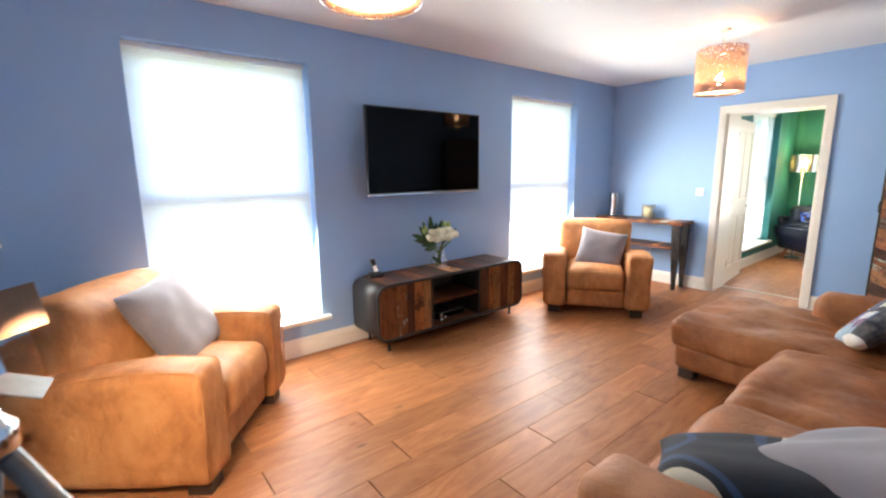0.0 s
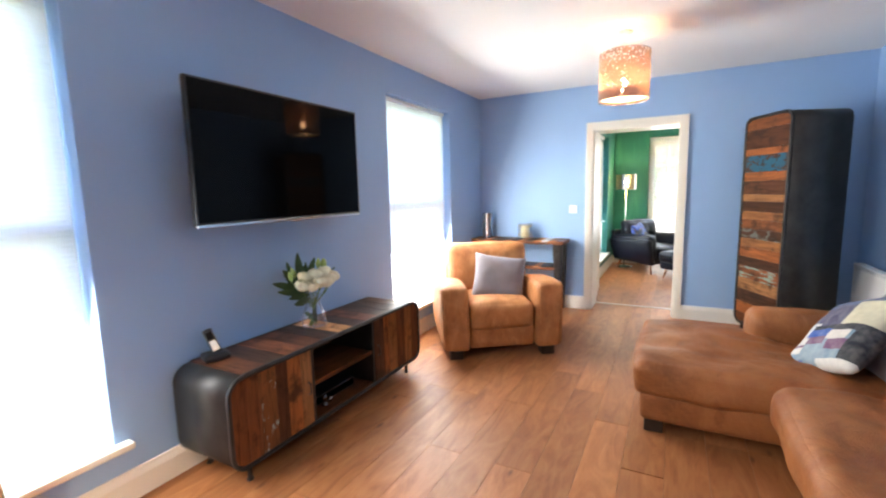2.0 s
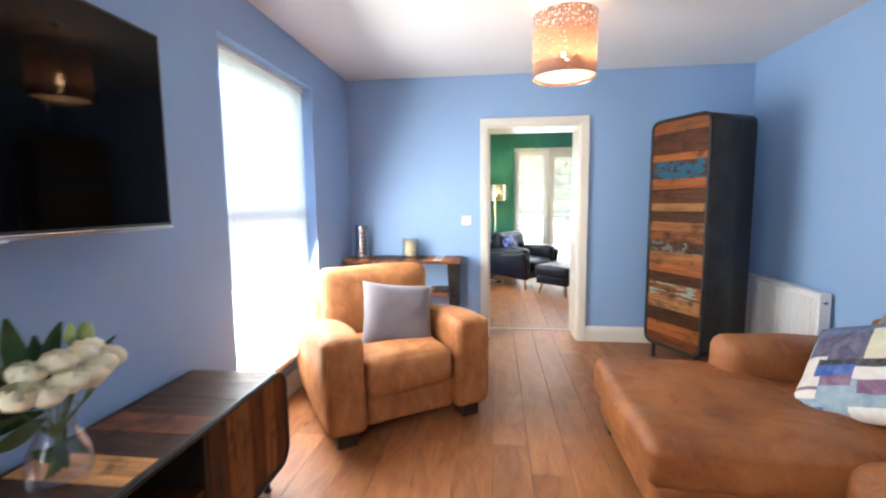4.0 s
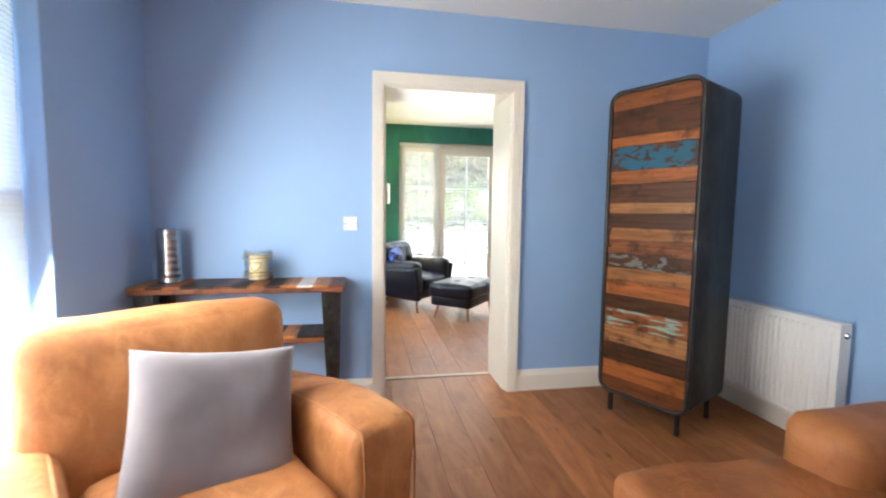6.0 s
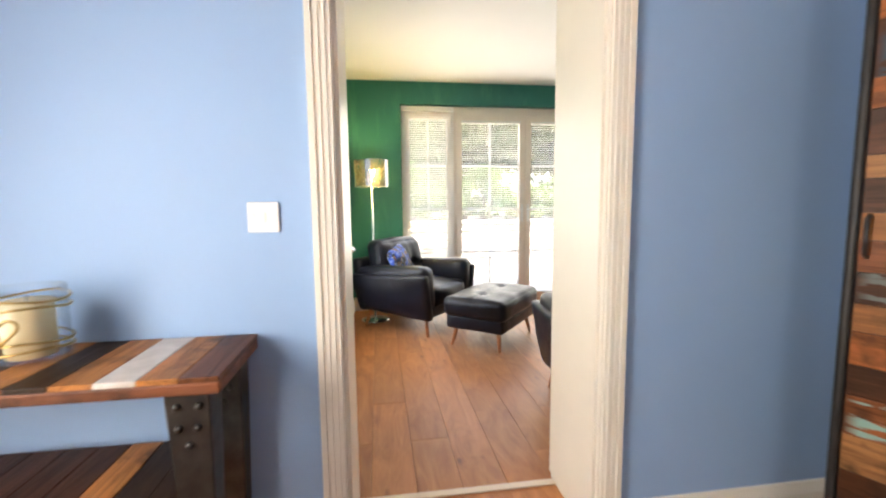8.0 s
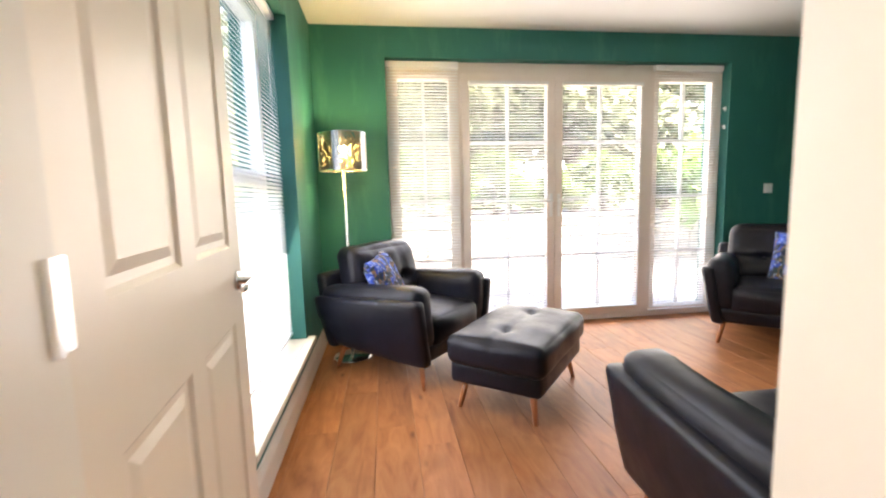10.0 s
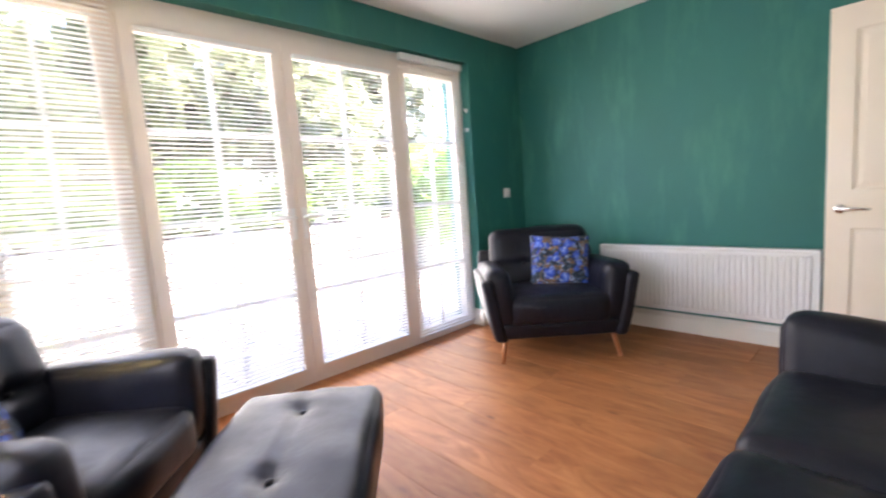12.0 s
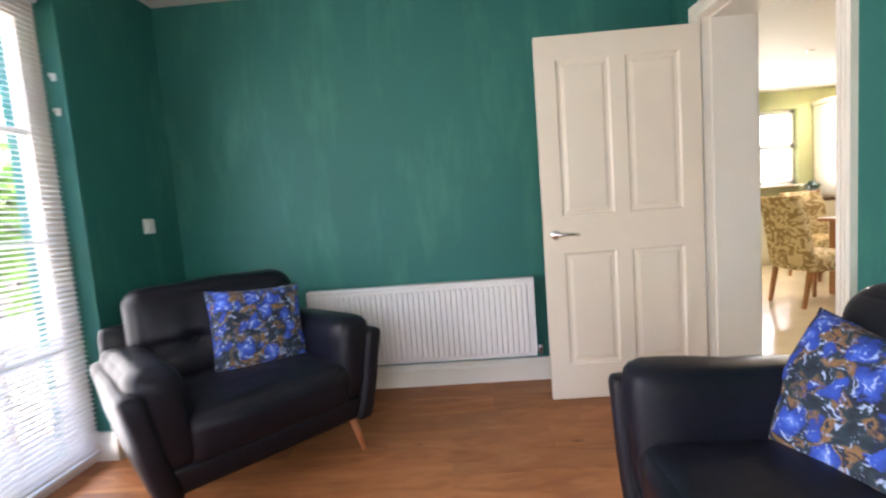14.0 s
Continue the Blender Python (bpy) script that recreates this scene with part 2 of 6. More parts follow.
def soft(sx, sy, sz, r, bulge=(0, 0, 0), n=10, wrinkle=0.0, freq=6.0, seed=0, shape=None):
    """An upholstered block, centred, with rounded edges, swollen faces and slight creases."""
    bm = bmesh.new()
    half = (sx / 2, sy / 2, sz / 2)
    lines = [math.sin(math.pi / 2 * (-1 + 2 * k / n)) for k in range(n + 1)]
    seen = {}

    def vert(p):
        key = tuple(round(q, 5) for q in p)
        if key in seen:
            return seen[key]
        q = Vector([p[i] * half[i] for i in range(3)])
        inner = Vector([max(-(half[i] - r), min(half[i] - r, q[i])) for i in range(3)])
        d = q - inner
        nrm = d.normalized() if d.length > 1e-9 else Vector((0, 0, 0))
        out = inner + nrm * r if d.length > 1e-9 else q
        for i in range(3):
            j, k = (i + 1) % 3, (i + 2) % 3
            out[i] += bulge[i] * p[i] * (1 - p[j] ** 2) * (1 - p[k] ** 2)
        if wrinkle:
            out += nrm * wrinkle * noise.noise(Vector((out.x * freq + seed * 7.3, out.y * freq, out.z * freq)))
        if shape:
            out = shape(out)
        seen[key] = bm.verts.new(out)
        return seen[key]

    for axis in range(3):
        a, b = (axis + 1) % 3, (axis + 2) % 3
        for side in (-1.0, 1.0):
            for i in range(n):
                for j in range(n):
                    quad = []
                    for u, w in ((i, j), (i + 1, j), (i + 1, j + 1), (i, j + 1)):
                        p = [0, 0, 0]
                        p[axis], p[a], p[b] = side, lines[u], lines[w]
                        quad.append(vert(tuple(p)))
                    bm.faces.new(quad if side > 0 else quad[::-1])
    return bm


def moved(bm, m):
    bmesh.ops.transform(bm, matrix=m, verts=bm.verts[:])
    return bm


def joined(*bms):
    """One bmesh out of several."""
    out = bms[0]
    for b in bms[1:]:
        me = bpy.data.meshes.new("tmp")
        b.to_mesh(me)
        b.free()
        out.from_mesh(me)
        bpy.data.meshes.remove(me)
    return out


def wall_cells(u0, u1, holes):
    """The solid rectangles (u, u, z, z) of a wall with holes (u, u, z, z)."""
    out, u = [], u0
    for a, b, z0, z1 in sorted(holes):
        if a > u:
            out.append((u, a, 0.0, CEIL))
        if z0 > 0:
            out.append((a, b, 0.0, z0))
        out.append((a, b, z1, CEIL))
        u = b
    out.append((u, u1, 0.0, CEIL))
    return out


def wall_along_x(name, x0, x1, y0, y1, holes, mat, label):
    return structure(name, boxes(*[(a, y0, z0, b, y1, z1) for a, b, z0, z1 in wall_cells(x0, x1, holes)]), mat, label, "wall")


def wall_along_y(name, y0, y1, x0, x1, holes, mat, label):
    return structure(name, boxes(*[(x0, a, z0, x1, b, z1) for a, b, z0, z1 in wall_cells(y0, y1, holes)]), mat, label, "wall")


# ---- large structure ----
T = 0.32
wall_along_x("wall_living_north", LR_W - T, MID, LR_N, LR_N + T, [(*WIN1, WZ0, WZ1), (*WIN2, WZ0, WZ1)], M_BLUE, "blue painted wall with two tall sash windows")
wall_along_x("wall_living_south", LR_W - T, LR_E, LR_S - 0.12, LR_S, [], M_BLUE, "plain blue painted wall behind the tan sofa")
wall_along_y("wall_living_west", LR_S, LR_N, LR_W - T, LR_W, [], M_BLUE, "plain blue painted end wall")
wall_along_y("wall_living_east", LR_S - 0.12, LR_N, LR_E, MID, [(*D1[:2], 0, D1[2])], M_BLUE, "blue painted wall with the doorway to the green room")
wall_along_y("wall_green_west", GR_S, GR_N, MID, GR_W, [(*D1[:2], 0, D1[2]), (*D2[:2], 0, D2[2])], M_GREEN, "dark green painted wall with two doorways")
wall_along_x("wall_green_north", MID, GR_E + T, GR_N, GR_N + T, [(*WIN3, WZ0, WZ1)], M_GREEN, "dark green painted wall with a tall window")
wall_along_y("wall_green_east", GR_S - T, GR_N, GR_E, GR_E + T, [(*FR[:2], 0, FR[2])], M_GREEN, "dark green painted wall with glazed garden doors")
wall_along_x("wall_green_south", MID, GR_E, GR_S - T, GR_S, [], M_GREEN, "dark green painted wall with a long radiator")
K_W, K_S = 1.5, -6.1
wall_along_y("wall_kitchen_east", K_S, LR_S - 0.12, 5.87, MID, [(*D2[:2], 0, D2[2])], M_CREAM, "cream painted kitchen wall with a doorway")
KWIN = (2.40, 3.45, 1.12, 2.23)
wall_along_x("wall_kitchen_south", K_W, MID, K_S - T, K_S, [KWIN], M_OLIVE, "pale green kitchen wall with a window")
wall_along_y("wall_kitchen_west", K_S, LR_S - 0.12, K_W - 0.2, K_W, [], M_CREAM, "cream painted kitchen wall")

structure("ceiling_living", boxes((LR_W - T, LR_S - 0.12, CEIL, MID, LR_N + T, CEIL + 0.2)), M_CEIL, "plain white painted ceiling", "ceiling")
structure("ceiling_green", boxes((MID + 0.001, GR_S - T, CEIL, GR_E + T, GR_N + T, CEIL + 0.2)), M_CEIL, "plain white painted ceiling", "ceiling")
structure("ceiling_kitchen", boxes((K_W - 0.2, K_S - T, CEIL, MID, LR_S - 0.121, CEIL + 0.2)), M_CEIL, "plain white painted kitchen ceiling", "ceiling")

FLOOR_BED = plain("floor_underlay", (0.06, 0.03, 0.015), 0.8)
floor_living = structure("floor_living", boxes((LR_W - T, LR_S - 0.12, -0.12, MID + 0.12, LR_N + T, -0.012)), FLOOR_BED, "warm brown oak laminate plank floor", "floor")
floor_green = structure("floor_green", boxes((MID + 0.121, GR_S - T, -0.12, GR_E + 0.06, GR_N + T, -0.012)), FLOOR_BED, "warm brown oak laminate plank floor", "floor")
M_KFLOOR = plain("cream_floor_tile", (0.66, 0.58, 0.42), 0.18, vary=0.06, scale=3)
structure("floor_kitchen", boxes((K_W - 0.2, K_S - T, -0.12, MID + 0.05, LR_S - 0.121, 0.0)), M_KFLOOR, "shiny cream kitchen floor", "floor")

# daylight in the openings
for nm, (a, b), yy, power in (("window_light_1", WIN1, LR_N, 0.78 * WIN_POWER), ("window_light_2", WIN2, LR_N, WIN_POWER), ("window_light_3", WIN3, GR_N, 1.4)):
    lamp(nm, "AREA", look(((a + b) / 2, yy - 0.02, 1.12), ((a + b) / 2, yy - 2, 0.42)), power, DAY, b - a - 0.04, 1.5, 178)
lamp("garden_light", "AREA", look((GR_E + 0.02, (FR[0] + FR[1]) / 2, 1.12), (GR_E - 3, (FR[0] + FR[1]) / 2, 1.12)), 3.2, DAY, FR[1] - FR[0] - 0.04, 2.15)
lamp("kitchen_window_light", "AREA", look((2.92, K_S + 0.06, 1.68), (2.92, K_S + 3, 1.68)), 1.8, DAY, 1.0, 1.05)

# ---- more materials ----
def reclaimed(name, axis, paint=None, stops=None, lift=1.0):
    """Old boat timber, each board of its own tone; axis: the grain's direction."""
    def build(nt, b):
        info = nt.nodes.new("ShaderNodeObjectInfo")
        v = nt.nodes.new("ShaderNodeTexCoord").outputs["Object"]
        off = nt.nodes.new("ShaderNodeVectorMath")
        off.operation = "MULTIPLY_ADD"
        nt.links.new(info.outputs["Random"], off.inputs[0])
        off.inputs[1].default_value = (31, 17, 23)
        nt.links.new(v, off.inputs[2])
        mp = nt.nodes.new("ShaderNodeMapping")
        mp.inputs["Scale"].default_value = [1.2 if k == axis else 16.0 for k in range(3)]
        nt.links.new(off.outputs[0], mp.inputs[0])
        tone = ramp(nt, info.outputs["Random"], stops or [(0.0, (0.020, 0.009, 0.006)), (0.13, (0.135, 0.045, 0.014)), (0.25, (0.032, 0.013, 0.007)), (0.38, (0.20, 0.082, 0.026)),
                                                (0.50, (0.060, 0.022, 0.010)), (0.62, (0.016, 0.009, 0.006)), (0.74, (0.16, 0.080, 0.032)), (0.87, (0.045, 0.017, 0.009))])
        tone.node.color_ramp.interpolation = "CONSTANT"
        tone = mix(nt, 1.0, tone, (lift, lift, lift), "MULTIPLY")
        grain = noise_tex(nt, mp.outputs[0], 2.2, 7, 0.65, 0.9)
        c = mix(nt, 1.0, tone, ramp(nt, grain, [(0.28, (0.28, 0.25, 0.23)), (0.48, (0.85, 0.85, 0.85)), (0.72, (1.4, 1.3, 1.15))]), "MULTIPLY")
        stain = noise_tex(nt, off.outputs[0], 7, 4, 0.6)
        c = mix(nt, ramp(nt, stain, [(0.54, (0, 0, 0)), (0.68, (0.8, 0.8, 0.8))]), c, (0.028, 0.014, 0.009))
        if paint:
            mq = nt.nodes.new("ShaderNodeMapping")
            mq.inputs["Scale"].default_value = paint[1]
            mq.inputs["Location"].default_value = paint[2]
            nt.links.new(v, mq.inputs[0])
            pm = noise_tex(nt, mq.outputs[0], 3.0, 6, 0.6, 0.5)
            fac = ramp(nt, pm, [(paint[3], (0, 0, 0)), (paint[3] + 0.04, (0.92, 0.92, 0.92))])
            ends = node(nt, "TexGradient")
            ends.gradient_type = "SPHERICAL"
            me = nt.nodes.new("ShaderNodeMapping")
            me.inputs["Scale"].default_value = [3.6 if k == axis else 2.0 for k in range(3)]
            nt.links.new(v, me.inputs[0])
            nt.links.new(me.outputs[0], ends.inputs[0])
            fac = mix(nt, 1.0, fac, ramp(nt, ends.outputs[0], [(0.10, (0, 0, 0)), (0.22, (1, 1, 1))]), "MULTIPLY")
            c = mix(nt, fac, c, paint[0])
        nt.links.new(c, b.inputs["Base Color"])
        nt.links.new(ramp(nt, grain, [(0.2, (0.5,) * 3), (0.8, (0.34,) * 3)]), b.inputs["Roughness"])
        b.inputs["Specular IOR Level"].default_value = 0.14
        bump(nt, b, grain, 0.3, 0.004)
    return material(name, build)


# lift scales every tone: inner shelf boards come out darkest, sideboard top brightest
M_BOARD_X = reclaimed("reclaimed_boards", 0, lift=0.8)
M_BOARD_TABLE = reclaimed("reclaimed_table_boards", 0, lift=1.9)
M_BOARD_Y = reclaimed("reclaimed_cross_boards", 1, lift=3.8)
TONES = {"orange": ((0.30, 0.098, 0.030), (0.36, 0.130, 0.042)), "tan": ((0.33, 0.155, 0.062), (0.27, 0.115, 0.042)), "brown": ((0.145, 0.048, 0.019), (0.19, 0.066, 0.025)), "dark": ((0.066, 0.027, 0.014), (0.092, 0.036, 0.018))}
ACROSS, UPRIGHT = ({k: reclaimed("reclaimed_%s_%s" % (k, way), axis, stops=[(0.0, a), (0.5, b)]) for k, (a, b) in TONES.items()} for way, axis in (("across", 0), ("upright", 2)))
M_BOARD_BLUE = reclaimed("reclaimed_board_blue_paint", 0, ((0.020, 0.105, 0.165), (4.5, 1, 7), (0.3, 0, 0.1), 0.45), stops=[(0.0, (0.055, 0.022, 0.012)), (0.5, (0.07, 0.028, 0.015))])
M_BOARD_MINT = reclaimed("reclaimed_board_mint_paint", 0, ((0.22, 0.38, 0.34), (1.6, 1, 14), (0.9, 0, 0.3), 0.55), stops=[(0.0, (0.26, 0.085, 0.03)), (0.5, (0.3, 0.1, 0.035))])
M_BOARD_PALE = reclaimed("reclaimed_board_pale", 0, ((0.13, 0.15, 0.14), (2.5, 1, 8), (0.2, 0, 1.3), 0.5), stops=[(0.0, (0.055, 0.022, 0.012)), (0.5, (0.07, 0.028, 0.015))])
M_BOARD_MINTZ = reclaimed("reclaimed_upright_mint_paint", 2, ((0.36, 0.48, 0.44), (16, 1, 4), (0.1, 0, 1.3), 0.60), stops=[(0.0, (0.24, 0.10, 0.04)), (0.5, (0.2, 0.08, 0.03))])
M_BOARD_WHITE = plain("white_washed_board", (0.52, 0.47, 0.43), 0.5, vary=0.15, scale=20)
M_IRON = plain("worn_black_iron", (0.06, 0.057, 0.055), 0.4, 0.85, 0.45, 14, 0.3, 26)


def slat_mat():
    def build(nt, b):
        b.inputs["Base Color"].default_value = (0.86, 0.85, 0.83, 1)
        b.inputs["Roughness"].default_value = 0.45
        tr = nt.nodes.new("ShaderNodeBsdfTranslucent")
        tr.inputs["Color"].default_value = (0.86, 0.85, 0.82, 1)
        mx = nt.nodes.new("ShaderNodeMixShader")
        mx.inputs[0].default_value = 0.5
        out = nt.nodes["Material Output"]
        nt.links.new(b.outputs[0], mx.inputs[1])
        nt.links.new(tr.outputs[0], mx.inputs[2])
        nt.links.new(mx.outputs[0], out.inputs[0])
    return material("white_blind_slat", build)


M_SLAT = slat_mat()


def floral(name, sc=9.0):
    def build(nt, b):
        v = coords(nt)
        wob = node(nt, "TexNoise", Scale=14.0, Detail=3.0)
        nt.links.new(v, wob.inputs["Vector"])
        wv = nt.nodes.new("ShaderNodeVectorMath")
        wv.operation = "MULTIPLY_ADD"
        nt.links.new(wob.outputs["Color"], wv.inputs[0])
        wv.inputs[1].default_value = (0.10, 0.10, 0.10)
        nt.links.new(v, wv.inputs[2])
        vo = node(nt, "TexVoronoi", Scale=sc)
        nt.links.new(wv.outputs[0], vo.inputs["Vector"])
        bloom = ramp(nt, vo.outputs["Distance"], [(0.0, (0.55, 0.60, 0.74)), (0.07, (0.12, 0.22, 0.66)), (0.28, (0.025, 0.085, 0.50)), (0.50, (0.012, 0.045, 0.30)), (0.60, (0.008, 0.018, 0.060))])
        leafn = noise_tex(nt, wv.outputs[0], 16, 3)
        under = ramp(nt, leafn, [(0.35, (0.006, 0.010, 0.022)), (0.50, (0.012, 0.035, 0.055)), (0.585, (0.27, 0.14, 0.05)), (0.63, (0.010, 0.018, 0.040))])
        pick = nt.nodes.new("ShaderNodeSeparateColor")
        nt.links.new(vo.outputs["Color"], pick.inputs[0])
        fac = ramp(nt, pick.outputs[0], [(0.70, (1, 1, 1)), (0.74, (0, 0, 0))])
        edge = ramp(nt, vo.outputs["Distance"], [(0.50, (1, 1, 1)), (0.58, (0, 0, 0))])
        c = mix(nt, mix(nt, 1.0, fac, edge, "MULTIPLY"), under, bloom)
        pet = noise_tex(nt, wv.outputs[0], 52, 3, 0.5, 0.8)
        c = mix(nt, ramp(nt, pet, [(0.58, (0, 0, 0)), (0.64, (0.85, 0.85, 0.85))]), c, (0.42, 0.54, 0.82))
        dusk = noise_tex(nt, wv.outputs[0], 27, 3)
        c = mix(nt, ramp(nt, dusk, [(0.60, (0, 0, 0)), (0.66, (0.9, 0.9, 0.9))]), c, (0.006, 0.012, 0.05))
        nt.links.new(c, b.inputs["Base Color"])
        b.inputs["Roughness"].default_value = 0.75
        bump(nt, b, noise_tex(nt, v, 260, 2), 0.2, 0.002)
    return material(name, build)


M_FLORAL = floral("blue_floral_print", 14.0)


def patchwork():
    """A print of blue, cream and black patches on a cushion 0.53 m wide."""
    ink = {"s": (0.075, 0.11, 0.22), "p": (0.06, 0.055, 0.115), "c": (0.62, 0.57, 0.40), "w": (0.66, 0.62, 0.56), "b": (0.02, 0.085, 0.36), "k": (0.012, 0.014, 0.022), "g": (0.16, 0.25, 0.33), "m": (0.17, 0.075, 0.15)}
    patches = (("s", 0.0, 1.0, 0.76, 1.0), ("p", 0.12, 0.58, 0.50, 0.80), ("c", 0.58, 1.0, 0.50, 0.84), ("w", 0.0, 0.30, 0.14, 0.55), ("m", 0.0, 0.30, 0.22, 0.25), ("k", 0.24, 1.0, 0.44, 0.52), ("b", 0.24, 0.55, 0.34, 0.46),
               ("w", 0.55, 0.80, 0.32, 0.44), ("m", 0.30, 0.55, 0.26, 0.35), ("m", 0.60, 0.84, 0.20, 0.32), ("k", 0.84, 1.0, 0.08, 0.48), ("w", 0.55, 1.0, 0.0, 0.10), ("b", 0.0, 0.36, 0.0, 0.08))

    def build(nt, b):
        v = coords(nt)
        wob = node(nt, "TexNoise", Scale=9.0, Detail=3.0)
        nt.links.new(v, wob.inputs["Vector"])
        wv = nt.nodes.new("ShaderNodeVectorMath")
        wv.operation = "MULTIPLY_ADD"
        nt.links.new(wob.outputs["Color"], wv.inputs[0])
        wv.inputs[1].default_value = (0.025, 0.025, 0.0)
        nt.links.new(v, wv.inputs[2])
        xyz = nt.nodes.new("ShaderNodeSeparateXYZ")
        nt.links.new(wv.outputs[0], xyz.inputs[0])

        def arith(op, p, q):
            n = nt.nodes.new("ShaderNodeMath")
            n.operation = op
            for sock, val in zip(n.inputs, (p, q)):
                if isinstance(val, (int, float)):
                    sock.default_value = val
                else:
                    nt.links.new(val, sock)
            return n.outputs[0]

        uv = [arith("MULTIPLY_ADD", xyz.outputs[k], -1 / 0.53) for k in (0, 1)]
        for o in uv:
            o.node.inputs[2].default_value = 0.525
        c = ramp(nt, noise_tex(nt, v, 7, 3), [(0.4, ink["g"]), (0.6, (0.24, 0.33, 0.40))])
        for key, u0, u1, v0, v1 in patches:
            du = arith("ABSOLUTE", arith("SUBTRACT", uv[0], (u0 + u1) / 2), 0)
            dv = arith("ABSOLUTE", arith("SUBTRACT", uv[1], (v0 + v1) / 2), 0)
            m = arith("MULTIPLY", arith("LESS_THAN", du, (u1 - u0) / 2), arith("LESS_THAN", dv, (v1 - v0) / 2))
            c = mix(nt, m, c, ink[key])
        c = mix(nt, 0.15, c, ramp(nt, noise_tex(nt, v, 22, 4), [(0.35, (0.05, 0.06, 0.09)), (0.65, (0.65, 0.62, 0.55))]))
        nt.links.new(c, b.inputs["Base Color"])
        b.inputs["Roughness"].default_value = 0.85
        bump(nt, b, noise_tex(nt, v, 300, 2), 0.25, 0.002)
    return material("patchwork_print", build)


M_PATCH = patchwork()


def dark_print():
    def build(nt, b):
        v = coords(nt)
        f = noise_tex(nt, v, 3.6, 1, 0.3)
        c = ramp(nt, f, [(0.0, (0.014, 0.016, 0.022)), (0.50, (0.03, 0.05, 0.10)), (0.56, (0.014, 0.016, 0.022)), (0.63, (0.58, 0.52, 0.38))])
        c.node.color_ramp.interpolation = "CONSTANT"
        nt.links.new(c, b.inputs["Base Color"])
        b.inputs["Roughness"].default_value = 0.85
        bump(nt, b, noise_tex(nt, v, 300, 2), 0.25, 0.002)
    return material("black_and_cream_print", build)


M_DARKCUSH = dark_print()
M_BULB = plain("lit_bulb", (1, 0.8, 0.5), 0.4, vary=0, emit=((1.0, 0.54, 0.26), 22.0))
M_BULB2 = plain("lit_floor_lamp_bulb", (1, 0.85, 0.6), 0.4, vary=0, emit=((1.0, 0.74, 0.30), 42.0))
M_LEAF = plain("glossy_leaf", (0.030, 0.075, 0.022), 0.35, vary=0.35, scale=18)
M_STEM = plain("green_stem", (0.11, 0.19, 0.05), 0.5, vary=0.3, scale=20)
M_PETAL = plain("white_rose_petal", (0.84, 0.80, 0.58), 0.6, vary=0.08, scale=30)
M_BUD = plain("green_bud", (0.35, 0.45, 0.13), 0.5, vary=0.2, scale=30)
M_WAX = plain("cream_wax", (0.80, 0.70, 0.42), 0.45, vary=0.05)
M_TIN = plain("hammered_silver", (0.37, 0.37, 0.38), 0.26, 1.0, 0.15, 30, 0.6, 60)


# ---- joinery ----
def skirting(name, p, q, inward, label="white painted skirting board"):
    """A moulded board along the wall from p to q; inward points into the room."""
    prof = [(0, 0), (0.018, 0), (0.018, 0.105), (0.014, 0.118), (0.010, 0.128), (0.007, 0.142), (0, 0.145)]
    bm = bmesh.new()
    ends = [[bm.verts.new((e[0] + inward[0] * d, e[1] + inward[1] * d, z)) for d, z in prof] for e in (p, q)]
    k = len(prof)
    for i in range(k):
        bm.faces.new((ends[0][i], ends[0][(i + 1) % k], ends[1][(i + 1) % k], ends[1][i]))
    bm.faces.new(ends[0][::-1])
    bm.faces.new(ends[1])
    return structure(name, bm, M_WHITE, label, "skirting board")


ARCH = 0.068
skirting("baseboard_living_north", (LR_W, LR_N), (LR_E, LR_N), (0, -1))
skirting("baseboard_living_east_1", (LR_E, D1[1] - 0.015 + ARCH), (LR_E, LR_N - 0.019), (-1, 0))
skirting("baseboard_living_east_2", (LR_E, LR_S), (LR_E, D1[0] + 0.015 - ARCH), (-1, 0))
skirting("baseboard_living_south", (LR_W, LR_S), (LR_E - 0.019, LR_S), (0, 1))
skirting("baseboard_living_west", (LR_W, LR_S + 0.019), (LR_W, LR_N - 0.019), (1, 0))
skirting("baseboard_green_north", (GR_W, GR_N), (GR_E, GR_N), (0, -1))
skirting("baseboard_green_south", (GR_W, GR_S), (GR_E, GR_S), (0, 1))
skirting("baseboard_green_west", (GR_W, D2[1] - 0.015 + ARCH), (GR_W, D1[0] + 0.015 - ARCH), (1, 0))
skirting("baseboard_green_east_1", (GR_E, GR_S + 0.019), (GR_E, FR[0] - 0.0), (-1, 0))
skirting("baseboard_green_east_2", (GR_E, FR[1]), (GR_E, GR_N - 0.019), (-1, 0))
skirting("baseboard_reveal", (GR_E - 0.018, FR[0]), (GR_E + 0.10, FR[0]), (0, 1))


def architrave(name, x, y0, y1, top, side):
    """A moulded frame on the wall face at x round an opening; side is the way it faces."""
    bm = bmesh.new()
    for lo, hi, t in ((0.0, 0.013, 0.016), (0.013, 0.024, 0.021), (0.024, 0.031, 0.017), (0.031, 0.043, 0.022), (0.043, 0.050, 0.018), (0.050, ARCH, 0.026)):
        xa, xb = sorted((x, x + side * t))
        box(bm, xa, y0 - hi, 0, xb, y0 - lo, top + hi)
        box(bm, xa, y1 + lo, 0, xb, y1 + hi, top + hi)
        box(bm, xa, y0 - lo, top + lo, xb, y1 + lo, top + hi)
    return structure(name, bm, M_WHITE, "white painted moulded door surround", "door surround")


